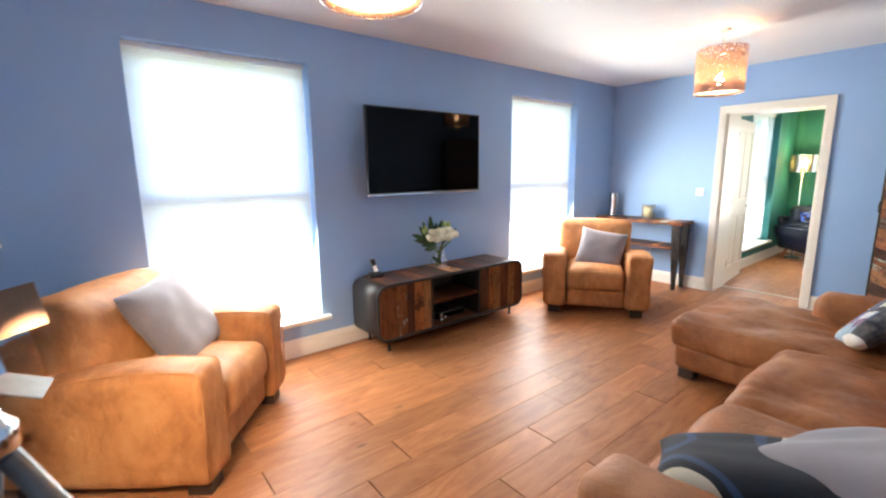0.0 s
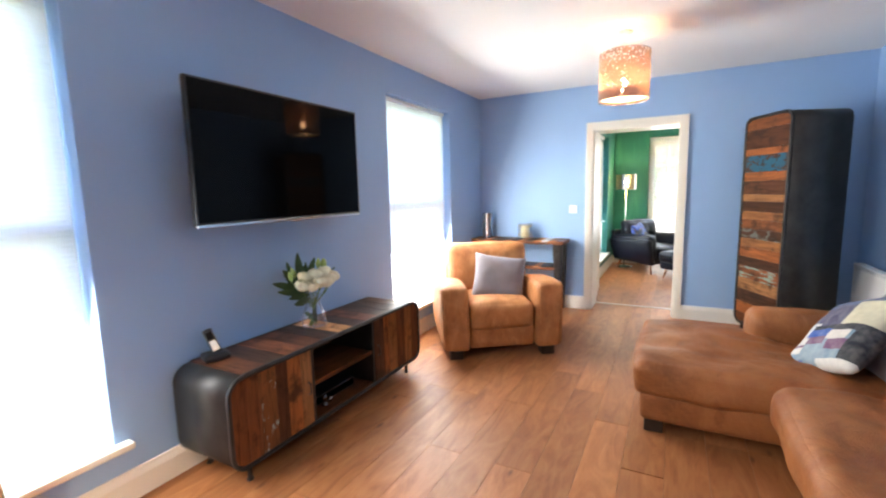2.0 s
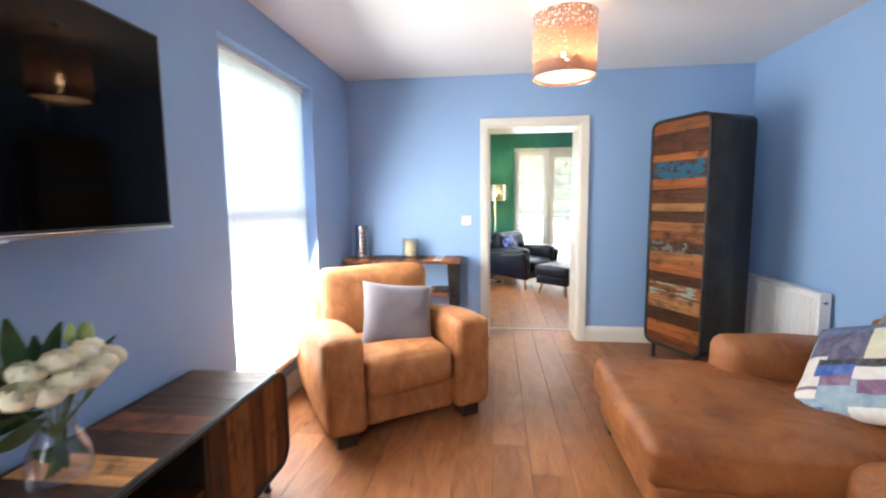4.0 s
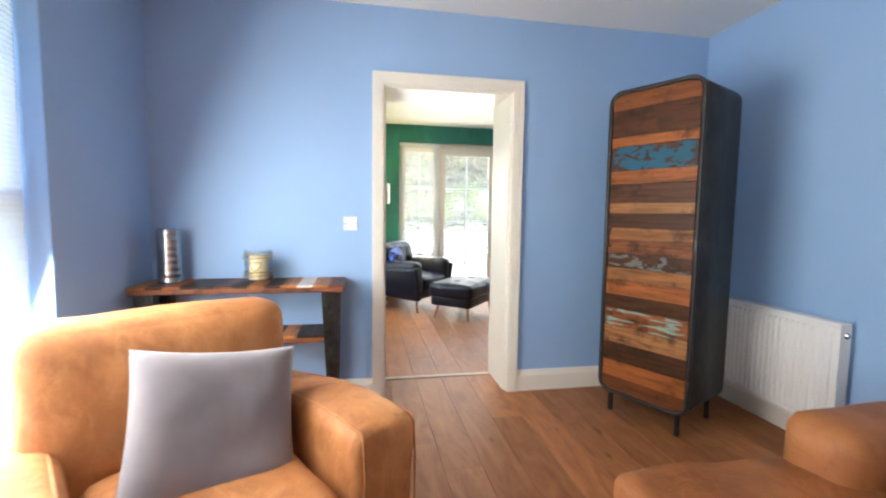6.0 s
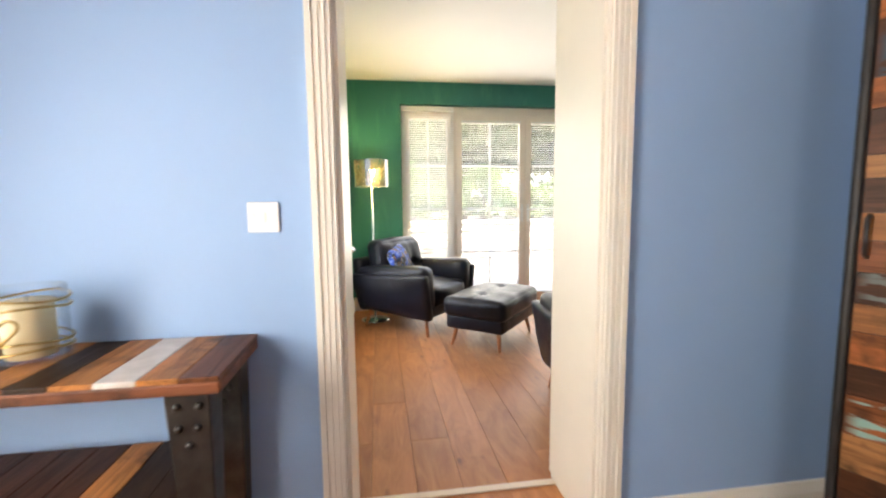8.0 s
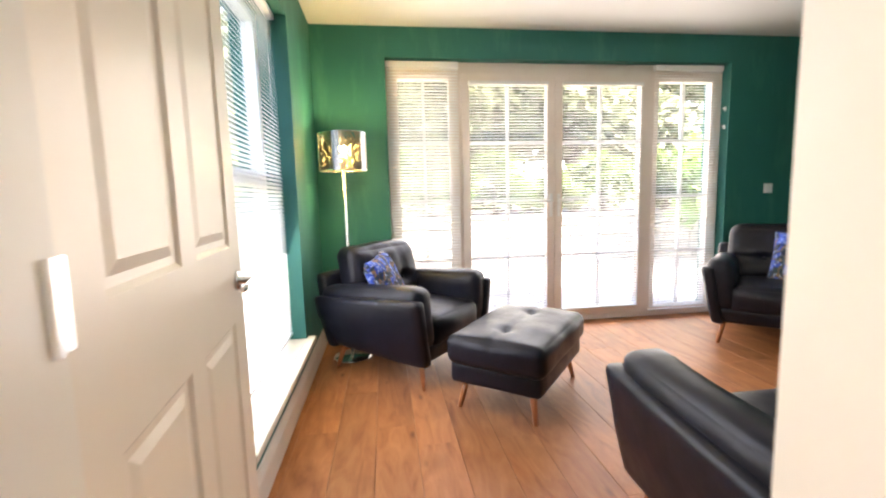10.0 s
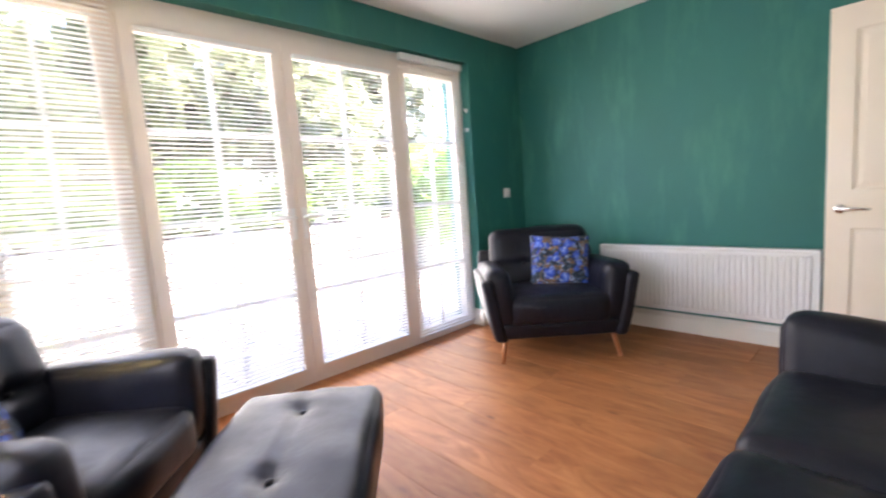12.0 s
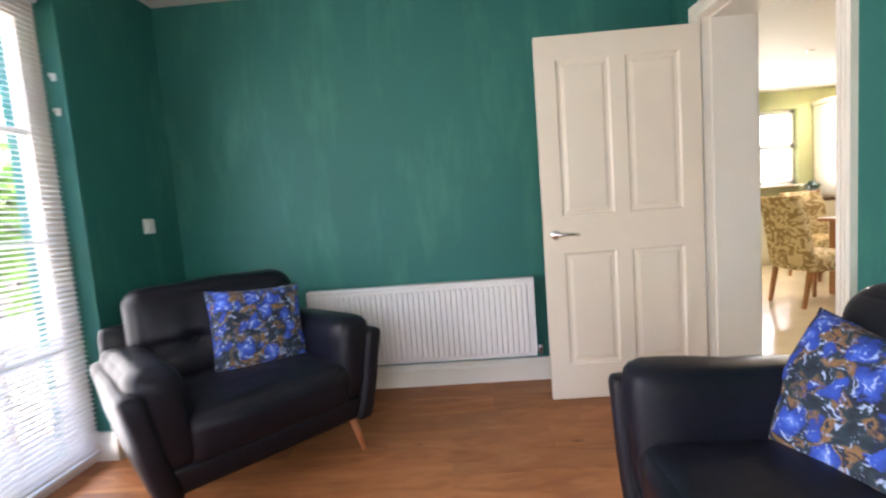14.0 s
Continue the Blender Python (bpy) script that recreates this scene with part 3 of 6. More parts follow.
def doorway(num, y0, y1, top, x0, x1, rebate):
    """Linings of an opening through the partition, with a door stop."""
    bm = boxes((x0, y0, 0, x1, y0 + 0.02, top), (x0, y1 - 0.02, 0, x1, y1, top), (x0, y0 + 0.02, top - 0.02, x1, y1 - 0.02, top))
    for a in ((x0 + 0.02, y0 + 0.02, 0, rebate, y0 + 0.032, top - 0.02), (x0 + 0.02, y1 - 0.032, 0, rebate, y1 - 0.02, top - 0.02), (x0 + 0.02, y0 + 0.032, top - 0.032, rebate, y1 - 0.032, top - 0.02)):
        box(bm, *a)
    return structure(f"trim_doorway_{num}", bm, M_WHITE, "deep white painted door lining", "door lining")


doorway(1, D1[0], D1[1], D1[2], LR_E - 0.002, GR_W + 0.002, GR_W - 0.045)
doorway(2, D2[0], D2[1], D2[2], 5.868, GR_W + 0.002, GR_W - 0.045)
architrave("trim_door_1_living", LR_E, D1[0] + 0.015, D1[1] - 0.015, D1[2] - 0.015, -1)
architrave("trim_door_1_green", GR_W, D1[0] + 0.015, D1[1] - 0.015, D1[2] - 0.015, 1)
architrave("trim_door_2_green", GR_W, D2[0] + 0.015, D2[1] - 0.015, D2[2] - 0.015, 1)
structure("trim_threshold", bbox(6.062, D1[0] + 0.02, 0, 6.098, D1[1] - 0.034, 0.007, 0.003), plain("pale_threshold", (0.62, 0.52, 0.42), 0.4), "pale wooden threshold strip", "threshold")
structure("trim_threshold_kitchen", bbox(6.062, D2[0] + 0.02, 0, 6.098, D2[1] - 0.02, 0.007, 0.003), plain("pale_threshold_2", (0.62, 0.52, 0.42), 0.4), "pale wooden threshold strip", "threshold")


def panel_door(name, m, label, W):
    """A four-panelled leaf, hinged at x=0, W wide along x, faces to -y and +y."""
    Hh, TH = 1.985, 0.038
    d = thing(name, label, "door", m, "", "structure")
    bm = bmesh.new()
    xs = [(0.105, W / 2 - 0.041), (W / 2 + 0.041, W - 0.105)]
    zs = [(0.20, 0.83), (1.03, 1.86)]
    cells_x = [0, xs[0][0], xs[0][1], xs[1][0], xs[1][1], W]
    cells_z = [0, zs[0][0], zs[0][1], zs[1][0], zs[1][1], Hh]
    for i in range(5):
        for j in range(5):
            if i in (1, 3) and j in (1, 3):
                continue
            box(bm, cells_x[i], 0, 0.006 + cells_z[j], cells_x[i + 1], TH, 0.006 + cells_z[j + 1])
    part("leaf", bm, M_DOOR, d)
    for x0, x1 in xs:
        for z0, z1 in zs:
            pb = bmesh.new()
            for y, s in ((0.0, 1), (TH, -1)):
                rings = []
                for inset, depth in ((0, 0), (0.010, 0.007), (0.024, 0.008), (0.044, 0.003)):
                    rings.append([pb.verts.new((a, y + s * depth, 0.006 + c)) for a, c in ((x0 + inset, z0 + inset), (x1 - inset, z0 + inset), (x1 - inset, z1 - inset), (x0 + inset, z1 - inset))])
                for r, q in zip(rings, rings[1:]):
                    for k in range(4):
                        pb.faces.new((r[k], r[(k + 1) % 4], q[(k + 1) % 4], q[k]))
                pb.faces.new(rings[-1])
            part("panel", pb, M_DOOR, d)
    for s, y in ((-1, 0.0), (1, TH)):
        h = part("door_handle", moved(revolve([(0.026, 0), (0.026, 0.006), (0.022, 0.009), (0.010, 0.010), (0.010, 0.045)], 20), pose(W - 0.06, y, 0.94, 90 if s < 0 else -90)), M_CHROME, d, "chrome lever handle", True)
        yy = y + s * 0.045
        part("lever", tube([(W - 0.06, yy, 0.94), (W - 0.10, yy + s * 0.004, 0.942), (W - 0.15, yy, 0.939), (W - 0.18, yy - s * 0.004, 0.935)], [0.010, 0.009, 0.008, 0.007], 10), M_CHROME, h, "", True)
    for z in (0.22, 1.0, 1.74):
        part("hinge", joined(boxes((-0.003, -0.003, z, 0.03, 0.0, z + 0.10)), moved(revolve([(0.006, 0), (0.006, 0.10)], 10), pose(-0.004, -0.004, z))), M_CHROME, d, "steel hinge")
    return d


# the living-room leaf stands open into the green room, the kitchen leaf likewise
panel_door("door_1", pose(GR_W - 0.012, D1[1] - 0.018, 0, 0, 0, 5.5), "cream painted four-panel door standing open by the window", 0.83)
panel_door("door_2", pose(GR_W + 0.018, D2[0] - 0.002, 0, 0, 0, 0.5), "cream painted four-panel door standing open before the wall", 0.862)


def blind(name, m, w, drop, pitch, tilt, label, rail=0.032, gap=0.0):
    """A venetian blind hung from z=0 downwards, centred on x, in the plane y=0."""
    b = thing(name, label, "blind", m)
    part("headrail", bbox(-w / 2, -0.02, -rail, w / 2, 0.02, 0, 0.003), M_PVC, b)
    bm = bmesh.new()
    d = 0.0125
    cross = [(-d, 0.0), (-d * 0.5, 0.0016), (0, 0.0022), (d * 0.5, 0.0016), (d, 0.0)]
    va = [[bm.verts.new((x, y, z)) for y, z in cross] for x in (-w / 2 + 0.004, w / 2 - 0.004)]
    for i in range(4):
        bm.faces.new((va[0][i], va[0][i + 1], va[1][i + 1], va[1][i]))
    me = mesh_of("slat", bm, M_SLAT, True)
    n = int((drop - rail - 0.03) / pitch)
    for k in range(n):
        part("slat", me, None, b, "", False, pose(0, 0, -rail - 0.012 - pitch * k, tilt + random.uniform(-1.5, 1.5)))
    zb = -rail - 0.012 - pitch * n
    part("bottom_rail", bbox(-w / 2 + 0.003, -0.012, zb - 0.014, w / 2 - 0.003, 0.012, zb, 0.003), M_PVC, b)
    for x in (-w * 0.36, w * 0.36):
        part("ladder_cord", tube([(x, -0.0135, -rail), (x, -0.0135, zb)], 0.0011, 5), M_PVC, b)
    return b


def sash_window(num, x0, x1, y, label):
    """A white sash window set back in a reveal that opens to -y, with sill and blind."""
    w = thing(f"window_{num}", label, "window", None, "", "structure")
    f, yb = 0.062, y + 0.17
    zm = (WZ0 + WZ1) / 2 + 0.02
    part("window_frame", boxes((x0, yb, WZ0, x0 + f, yb + 0.07, WZ1), (x1 - f, yb, WZ0, x1, yb + 0.07, WZ1), (x0 + f, yb, WZ1 - f, x1 - f, yb + 0.07, WZ1), (x0 + f, yb, WZ0, x1 - f, yb + 0.07, WZ0 + f + 0.02)), M_PVC, w)
    part("sash_rail", boxes((x0 + f, yb - 0.012, zm - 0.035, x1 - f, yb + 0.06, zm + 0.03)), M_PVC, w)
    part("glazing_bar", boxes(((x0 + x1) / 2 - 0.016, yb + 0.02, zm + 0.03, (x0 + x1) / 2 + 0.016, yb + 0.05, WZ1 - f)), M_PVC, w)
    for z0, z1 in ((WZ0 + f, zm - 0.035), (zm + 0.03, WZ1 - f)):
        p = part("pane", boxes((x0 + f, yb + 0.032, z0, x1 - f, yb + 0.038, z1)), M_THIN, w)
        p.visible_shadow = False
    part("window_sill", bbox(x0 - 0.06, y - 0.055, WZ0 - 0.028, x1 + 0.06, y - 0.001, WZ0 + 0.006, 0.008, 3), M_WHITE, w)
    part("sill_board", boxes((x0 + 0.001, y - 0.001, WZ0 - 0.001, x1 - 0.001, yb, WZ0 + 0.006)), M_WHITE, w)
    return w


sash_window(1, *WIN1, LR_N, "tall white sash window behind a lowered venetian blind")
sash_window(2, *WIN2, LR_N, "tall white sash window behind a lowered venetian blind")
sash_window(3, *WIN3, GR_N, "tall white sash window behind an open venetian blind")
blind("venetian_blind", pose((WIN1[0] + WIN1[1]) / 2, LR_N + 0.085, WZ1 - 0.002), WIN1[1] - WIN1[0] - 0.012, 1.84, 0.0215, 72, "white metal venetian blind lowered over the window")
blind("venetian_blind", pose((WIN2[0] + WIN2[1]) / 2, LR_N + 0.085, WZ1 - 0.002), WIN2[1] - WIN2[0] - 0.012, 1.90, 0.0215, 72, "white metal venetian blind lowered over the window")
blind("venetian_blind", pose((WIN3[0] + WIN3[1]) / 2, GR_N + 0.085, WZ1 - 0.002), WIN3[1] - WIN3[0] - 0.012, 1.90, 0.0215, 48, "white venetian blind with its slats turned open")


def garden_doors():
    """Two glazed leaves between two side lights, each with glazing bars."""
    d = thing("window_4", "cream framed glazed garden doors with two side lights", "garden doors", None, "", "structure")
    x0, x1 = GR_E + 0.10, GR_E + 0.17
    ys = [FR[0], -0.640, 0.248, 1.090, FR[1]]
    top = FR[2]
    part("door_frame", boxes((x0, ys[0], top - 0.09, x1, ys[4], top), (x0, ys[0], 0, x1, ys[4], 0.045), (x0, ys[0], 0.045, x1, ys[0] + 0.05, top - 0.09), (x0, ys[4] - 0.05, 0.045, x1, ys[4], top - 0.09),
                             (x0, ys[1] - 0.035, 0.045, x1, ys[1] + 0.02, top - 0.09), (x0, ys[3] - 0.02, 0.045, x1, ys[3] + 0.035, top - 0.09)), M_FRAME, d)

    def light(nm, a, b, st, cols, xo, handle=None):
        z0, z1 = 0.05, top - 0.094
        leaf = part(nm, boxes((x0 + xo, a, z0, x1 + xo, a + st, z1), (x0 + xo, b - st, z0, x1 + xo, b, z1), (x0 + xo, a + st, z1 - st, x1 + xo, b - st, z1), (x0 + xo, a + st, z0, x1 + xo, b - st, z0 + st)), M_FRAME, d)
        p = part("pane", boxes((x0 + 0.036, a + st - 0.004, z0 + st - 0.004, x0 + 0.042, b - st + 0.004, z1 - st + 0.004)), M_THIN, leaf)
        p.visible_shadow = False
        ia, ib, iz0, iz1 = a + st, b - st, z0 + st, z1 - st
        for k in range(1, cols):
            y = ia + (ib - ia) * k / cols
            part("glazing_bar", boxes((x0 + 0.024, y - 0.012, iz0, x0 + 0.056, y + 0.012, iz1)), M_PVC, leaf)
        for k in range(1, 4):
            z = iz0 + (iz1 - iz0) * k / 4
            part("glazing_bar", boxes((x0 + 0.022, ia, z - 0.012, x0 + 0.058, ib, z + 0.012)), M_PVC, leaf)
        if handle:
            hy = a + st / 2 if handle < 0 else b - st / 2
            part("handle_plate", bbox(x0 + xo - 0.010, hy - 0.014, 0.96, x0 + xo, hy + 0.014, 1.16, 0.003), M_PVC, leaf)
            part("handle", tube([(x0 + xo - 0.01, hy, 1.10), (x0 + xo - 0.045, hy, 1.10), (x0 + xo - 0.05, hy - handle * 0.02, 1.10), (x0 + xo - 0.05, hy - handle * 0.12, 1.10)], 0.009, 8), M_PVC, leaf, "white lever handle", True)

    light("side_light", ys[0] + 0.052, ys[1] - 0.037, 0.045, 2, 0.0)
    light("door_leaf", ys[1] + 0.022, ys[2] - 0.002, 0.068, 2, -0.012, 1)
    light("door_leaf", ys[2] + 0.002, ys[3] - 0.022, 0.068, 2, -0.012, -1)
    light("side_light", ys[3] + 0.037, ys[4] - 0.052, 0.045, 2, 0.0)
    turn = 90
    for a, b, z, drop, xx, tilt, rail in ((ys[0] + 0.04, ys[1] - 0.005, top - 0.012, top - 0.05, 0.055, 12, 0.05), (ys[1] + 0.085, ys[2] - 0.066, top - 0.155, 2.0, 0.075, 16, 0.026),
                                          (ys[2] + 0.066, ys[3] - 0.085, top - 0.155, 2.0, 0.075, 18, 0.026), (ys[3] + 0.005, ys[4] - 0.004, top - 0.012, top - 0.05, 0.055, 32, 0.05)):
        blind("venetian_blind", pose(GR_E + xx, (a + b) / 2, z, 0, 0, -turn), b - a, drop, 0.024, tilt + 10, "white venetian blind with slats open on the garden doors", rail)
    return d


garden_doors()


def radiator(name, m, w, h, label):
    """A ribbed panel radiator; its back is at y=0 and it faces -y."""
    r = thing(name, label, "radiator", m)
    pitch = 0.0333
    n = int((w - 0.06) / pitch)
    bm = bmesh.new()
    x = -w / 2
    pts = [(x, -0.090), (x + 0.02, -0.092)]
    x0 = -n * pitch / 2
    for k in range(n):
        a = x0 + k * pitch
        pts += [(a + 0.003, -0.092), (a + 0.009, -0.103), (a + 0.024, -0.103), (a + 0.030, -0.092)]
    pts += [(w / 2 - 0.02, -0.092), (w / 2, -0.090)]
    rows = []
    for z, k in ((0.0, 0), (0.018, 0), (0.034, 1), (h - 0.052, 1), (h - 0.036, 0), (h - 0.02, 0)):
        rows.append([bm.verts.new((px, py if k else max(py, -0.092), z)) for px, py in pts])
    for a, b in zip(rows, rows[1:]):
        for i in range(len(pts) - 1):
            bm.faces.new((a[i], a[i + 1], b[i + 1], b[i]))
    part("front_panel", bm, M_RAD, r)
    part("rear_panel", bbox(-w / 2, -0.045, 0, w / 2, -0.032, h - 0.02, 0.003), M_RAD, r)
    part("side_cover", bbox(-w / 2 - 0.004, -0.098, 0.004, -w / 2, -0.03, h, 0.0015), M_RAD, r)
    part("side_cover", bbox(w / 2, -0.098, 0.004, w / 2 + 0.004, -0.03, h, 0.0015), M_RAD, r)
    part("top_grille", bbox(-w / 2, -0.098, h - 0.022, w / 2, -0.03, h, 0.006), M_RAD, r)
    for s in (-1, 1):
        part("bracket", boxes((s * w * 0.35 - 0.015, -0.034, 0.05, s * w * 0.35 + 0.015, 0.0, h - 0.08)), M_RAD, r)
        part("valve", joined(moved(revolve([(0.010, 0), (0.010, 0.03), (0.016, 0.032), (0.016, 0.06), (0.010, 0.064)], 14), pose(s * (w / 2 + 0.03), -0.065, 0.0)), tube([(s * (w / 2 - 0.01), -0.065, 0.028), (s * (w / 2 + 0.03), -0.065, 0.028)], 0.009, 8)), M_CHROME, r, "chrome valve", True)
    part("air_vent", moved(revolve([(0.016, 0), (0.016, 0.008), (0.007, 0.010), (0.007, 0.016)], 14), pose(w / 2 + 0.004, -0.065, h - 0.06, 0, 90, 0)), M_CHROME, r, "", True)
    return r


radiator("radiator", pose(5.08, LR_S, 0.155, 0, 0, 180), 0.86, 0.55, "white ribbed panel radiator on the blue wall")
radiator("radiator", pose(7.78, GR_S, 0.185, 0, 0, 180), 1.40, 0.49, "long white ribbed panel radiator on the green wall")


def wall_plate(name, m, label, category, rocker=True):
    """A white switch plate; its back is at y=0 and it faces -y."""
    p = thing(name, label, category, m)
    part("plate", bbox(-0.043, -0.009, -0.043, 0.043, 0, 0.043, 0.003), M_PVC, p)
    if rocker:
        part("rocker", bbox(-0.006, -0.013, -0.014, 0.008, -0.008, 0.014, 0.002), M_PVC, p)
        for s in (-1, 1):
            part("screw", moved(revolve([(0.004, 0), (0.004, 0.0015)], 10), pose(s * 0.03, -0.009, 0, 90)), M_CHROME, p)
    else:
        part("dial", bbox(-0.028, -0.020, -0.030, 0.028, -0.008, 0.030, 0.005), M_PVC, p)
    return p


wall_plate("light_switch", pose(LR_E, 2.285, 1.155, 0, 0, -90), "white square light switch beside the doorway", "light switch")
wall_plate("thermostat", pose(GR_E, -1.765, 1.160, 0, 0, -90), "small white plate on the green wall", "wall control", False)


# ---- living-room furniture ----
def pillow(name, m, size, thick, mat, label, group="", seed=1, category="cushion"):
    n = 22
    bm = bmesh.new()
    grid = {}
    for side in (1, -1):
        for i in range(n + 1):
            for j in range(n + 1):
                edge = i in (0, n) or j in (0, n)
                if edge and side < 0:
                    grid[side, i, j] = grid[1, i, j]
                    continue
                u, v = -1 + 2 * i / n, -1 + 2 * j / n
                pin = 1 - 0.075 * (1 - abs(v) ** 2.0) * abs(u) ** 3
                pjn = 1 - 0.075 * (1 - abs(u) ** 2.0) * abs(v) ** 3
                h = thick / 2 * ((1 - u ** 4) * (1 - v ** 4)) ** 0.55
                wr = 0.010 * noise.noise(Vector((u * 2.2 + seed * 5, v * 2.2, side * 3))) * (1 - max(abs(u), abs(v)) ** 6)
                grid[side, i, j] = bm.verts.new((u * size / 2 * pin, v * size / 2 * pjn, side * (h + wr)))
        for i in range(n):
            for j in range(n):
                q = [grid[side, i, j], grid[side, i + 1, j], grid[side, i + 1, j + 1], grid[side, i, j + 1]]
                bm.faces.new(q if side > 0 else q[::-1])
    ob = part(name, bm, mat, None, label, True, m)
    return tagged(ob, label, category, group)


def lean(back, r=0.0):
    """Slopes an upholstered back: leans to +y with height."""
    def f(p):
        return Vector((p.x, p.y + back * p.z, p.z))
    return f


def tan_armchair(m, label):
    c = thing("armchair", label, "armchair", m, "tan armchairs")
    W, D, AW = 1.0, 0.94, 0.225

    def armshape(s):
        def f(p):
            t = (p.y + D / 2) / D
            z = p.z
            if p.z > 0:
                z = p.z - 0.17 * max(0.0, t - 0.25) ** 1.35 - 0.04 * max(0.0, 0.2 - t)
            return Vector((p.x + s * 0.03 * (p.z + 0.25), p.y, z))
        return f

    for s in (-1, 1):
        part("arm", soft(AW, D, 0.545, 0.042, (0.008, 0.004, 0.014), 14, 0.010, 5, s + 3, armshape(s)), M_TAN, c, "", True, pose(s * (W / 2 - AW / 2), D / 2, 0.345))
        for dx in (-AW / 2 + 0.022, AW / 2 - 0.022):
            run = []
            for k in range(15):
                q = armshape(s)(Vector((dx, -D / 2 + 0.02 + (D - 0.06) * k / 14, 0.27)))
                run.append((q.x + s * (W / 2 - AW / 2), q.y + D / 2, q.z + 0.3475))
            run = [(run[0][0], 0.004, 0.12), (run[0][0], 0.0, 0.50), (run[0][0], 0.008, run[0][2] - 0.018)] + run
            part("seam", tube(run, 0.0042, 6), M_TAN, c, "stitched leather seam", True)
    part("base", soft(W - 2 * AW + 0.01, D - 0.10, 0.20, 0.03, (0, 0.006, 0), 8, 0.006, 6, 2), M_TAN, c, "", True, pose(0, D / 2 + 0.0, 0.175))
    part("seat_cushion", soft(W - 2 * AW - 0.006, 0.66, 0.23, 0.06, (0.0, 0.018, 0.030), 12, 0.012, 5, 5), M_TAN, c, "", True, pose(0, 0.345, 0.355))
    part("back_frame", soft(W - 0.24, 0.20, 0.60, 0.05, (0, 0.01, 0.01), 10, 0.008, 5, 9, lean(0.12)), M_TAN, c, "", True, pose(0, D - 0.12, 0.40))
    part("back_cushion", soft(W - 2 * AW + 0.19, 0.24, 0.50, 0.062, (0.0, 0.035, 0.012), 12, 0.016, 4.5, 7, lean(0.22)), M_TAN, c, "", True, pose(0, D - 0.265, 0.635))
    for x in (-W / 2 + 0.11, W / 2 - 0.11):
        for y in (0.085, D - 0.10):
            part("foot", bbox(x - 0.055, y - 0.055, 0, x + 0.055, y + 0.055, 0.08, 0.006), M_DARKFOOT, c, "dark wooden block foot")
    return c


A1 = pose(0.725, 2.525, 0, 0, 0, 52.3)
A2 = pose(3.91, 2.46, 0, 0, 0, -55.7)
tan_armchair(A1, "worn tan nubuck armchair with a grey cushion by the window")
tan_armchair(A2, "worn tan nubuck armchair with a grey cushion by the sideboard")
pillow("cushion", A1 @ pose(0.10, 0.43, 0.655, 60, 0, 0) @ pose(0, 0, 0, 0, 0, 6), 0.51, 0.17, M_GREYCUSH, "grey velvet square cushion on the tan armchair", "grey cushions", 1)
pillow("cushion", A2 @ pose(0.05, 0.38, 0.592, 60, 0, -6) @ pose(0, 0, 0, 0, 0, -9), 0.47, 0.16, M_GREYCUSH, "grey velvet square cushion on the tan armchair", "grey cushions", 2)


def creases(spots, depth, width):
    """Radiating folds in an upholstered top round each spot."""
    def f(p):
        q = p.copy()
        if p.z > 0:
            for sx, sy, r in spots:
                dx, dy = p.x - sx, p.y - sy
                d = math.hypot(dx, dy)
                a = math.atan2(dy, dx)
                q.z += depth * math.sin(a * 9 + 14 * d) * math.exp(-(d / r) ** 2) * min(1.0, d / width)
                q.z -= depth * 1.5 * math.exp(-(d / (r * 0.6)) ** 2)
        return q
    return f


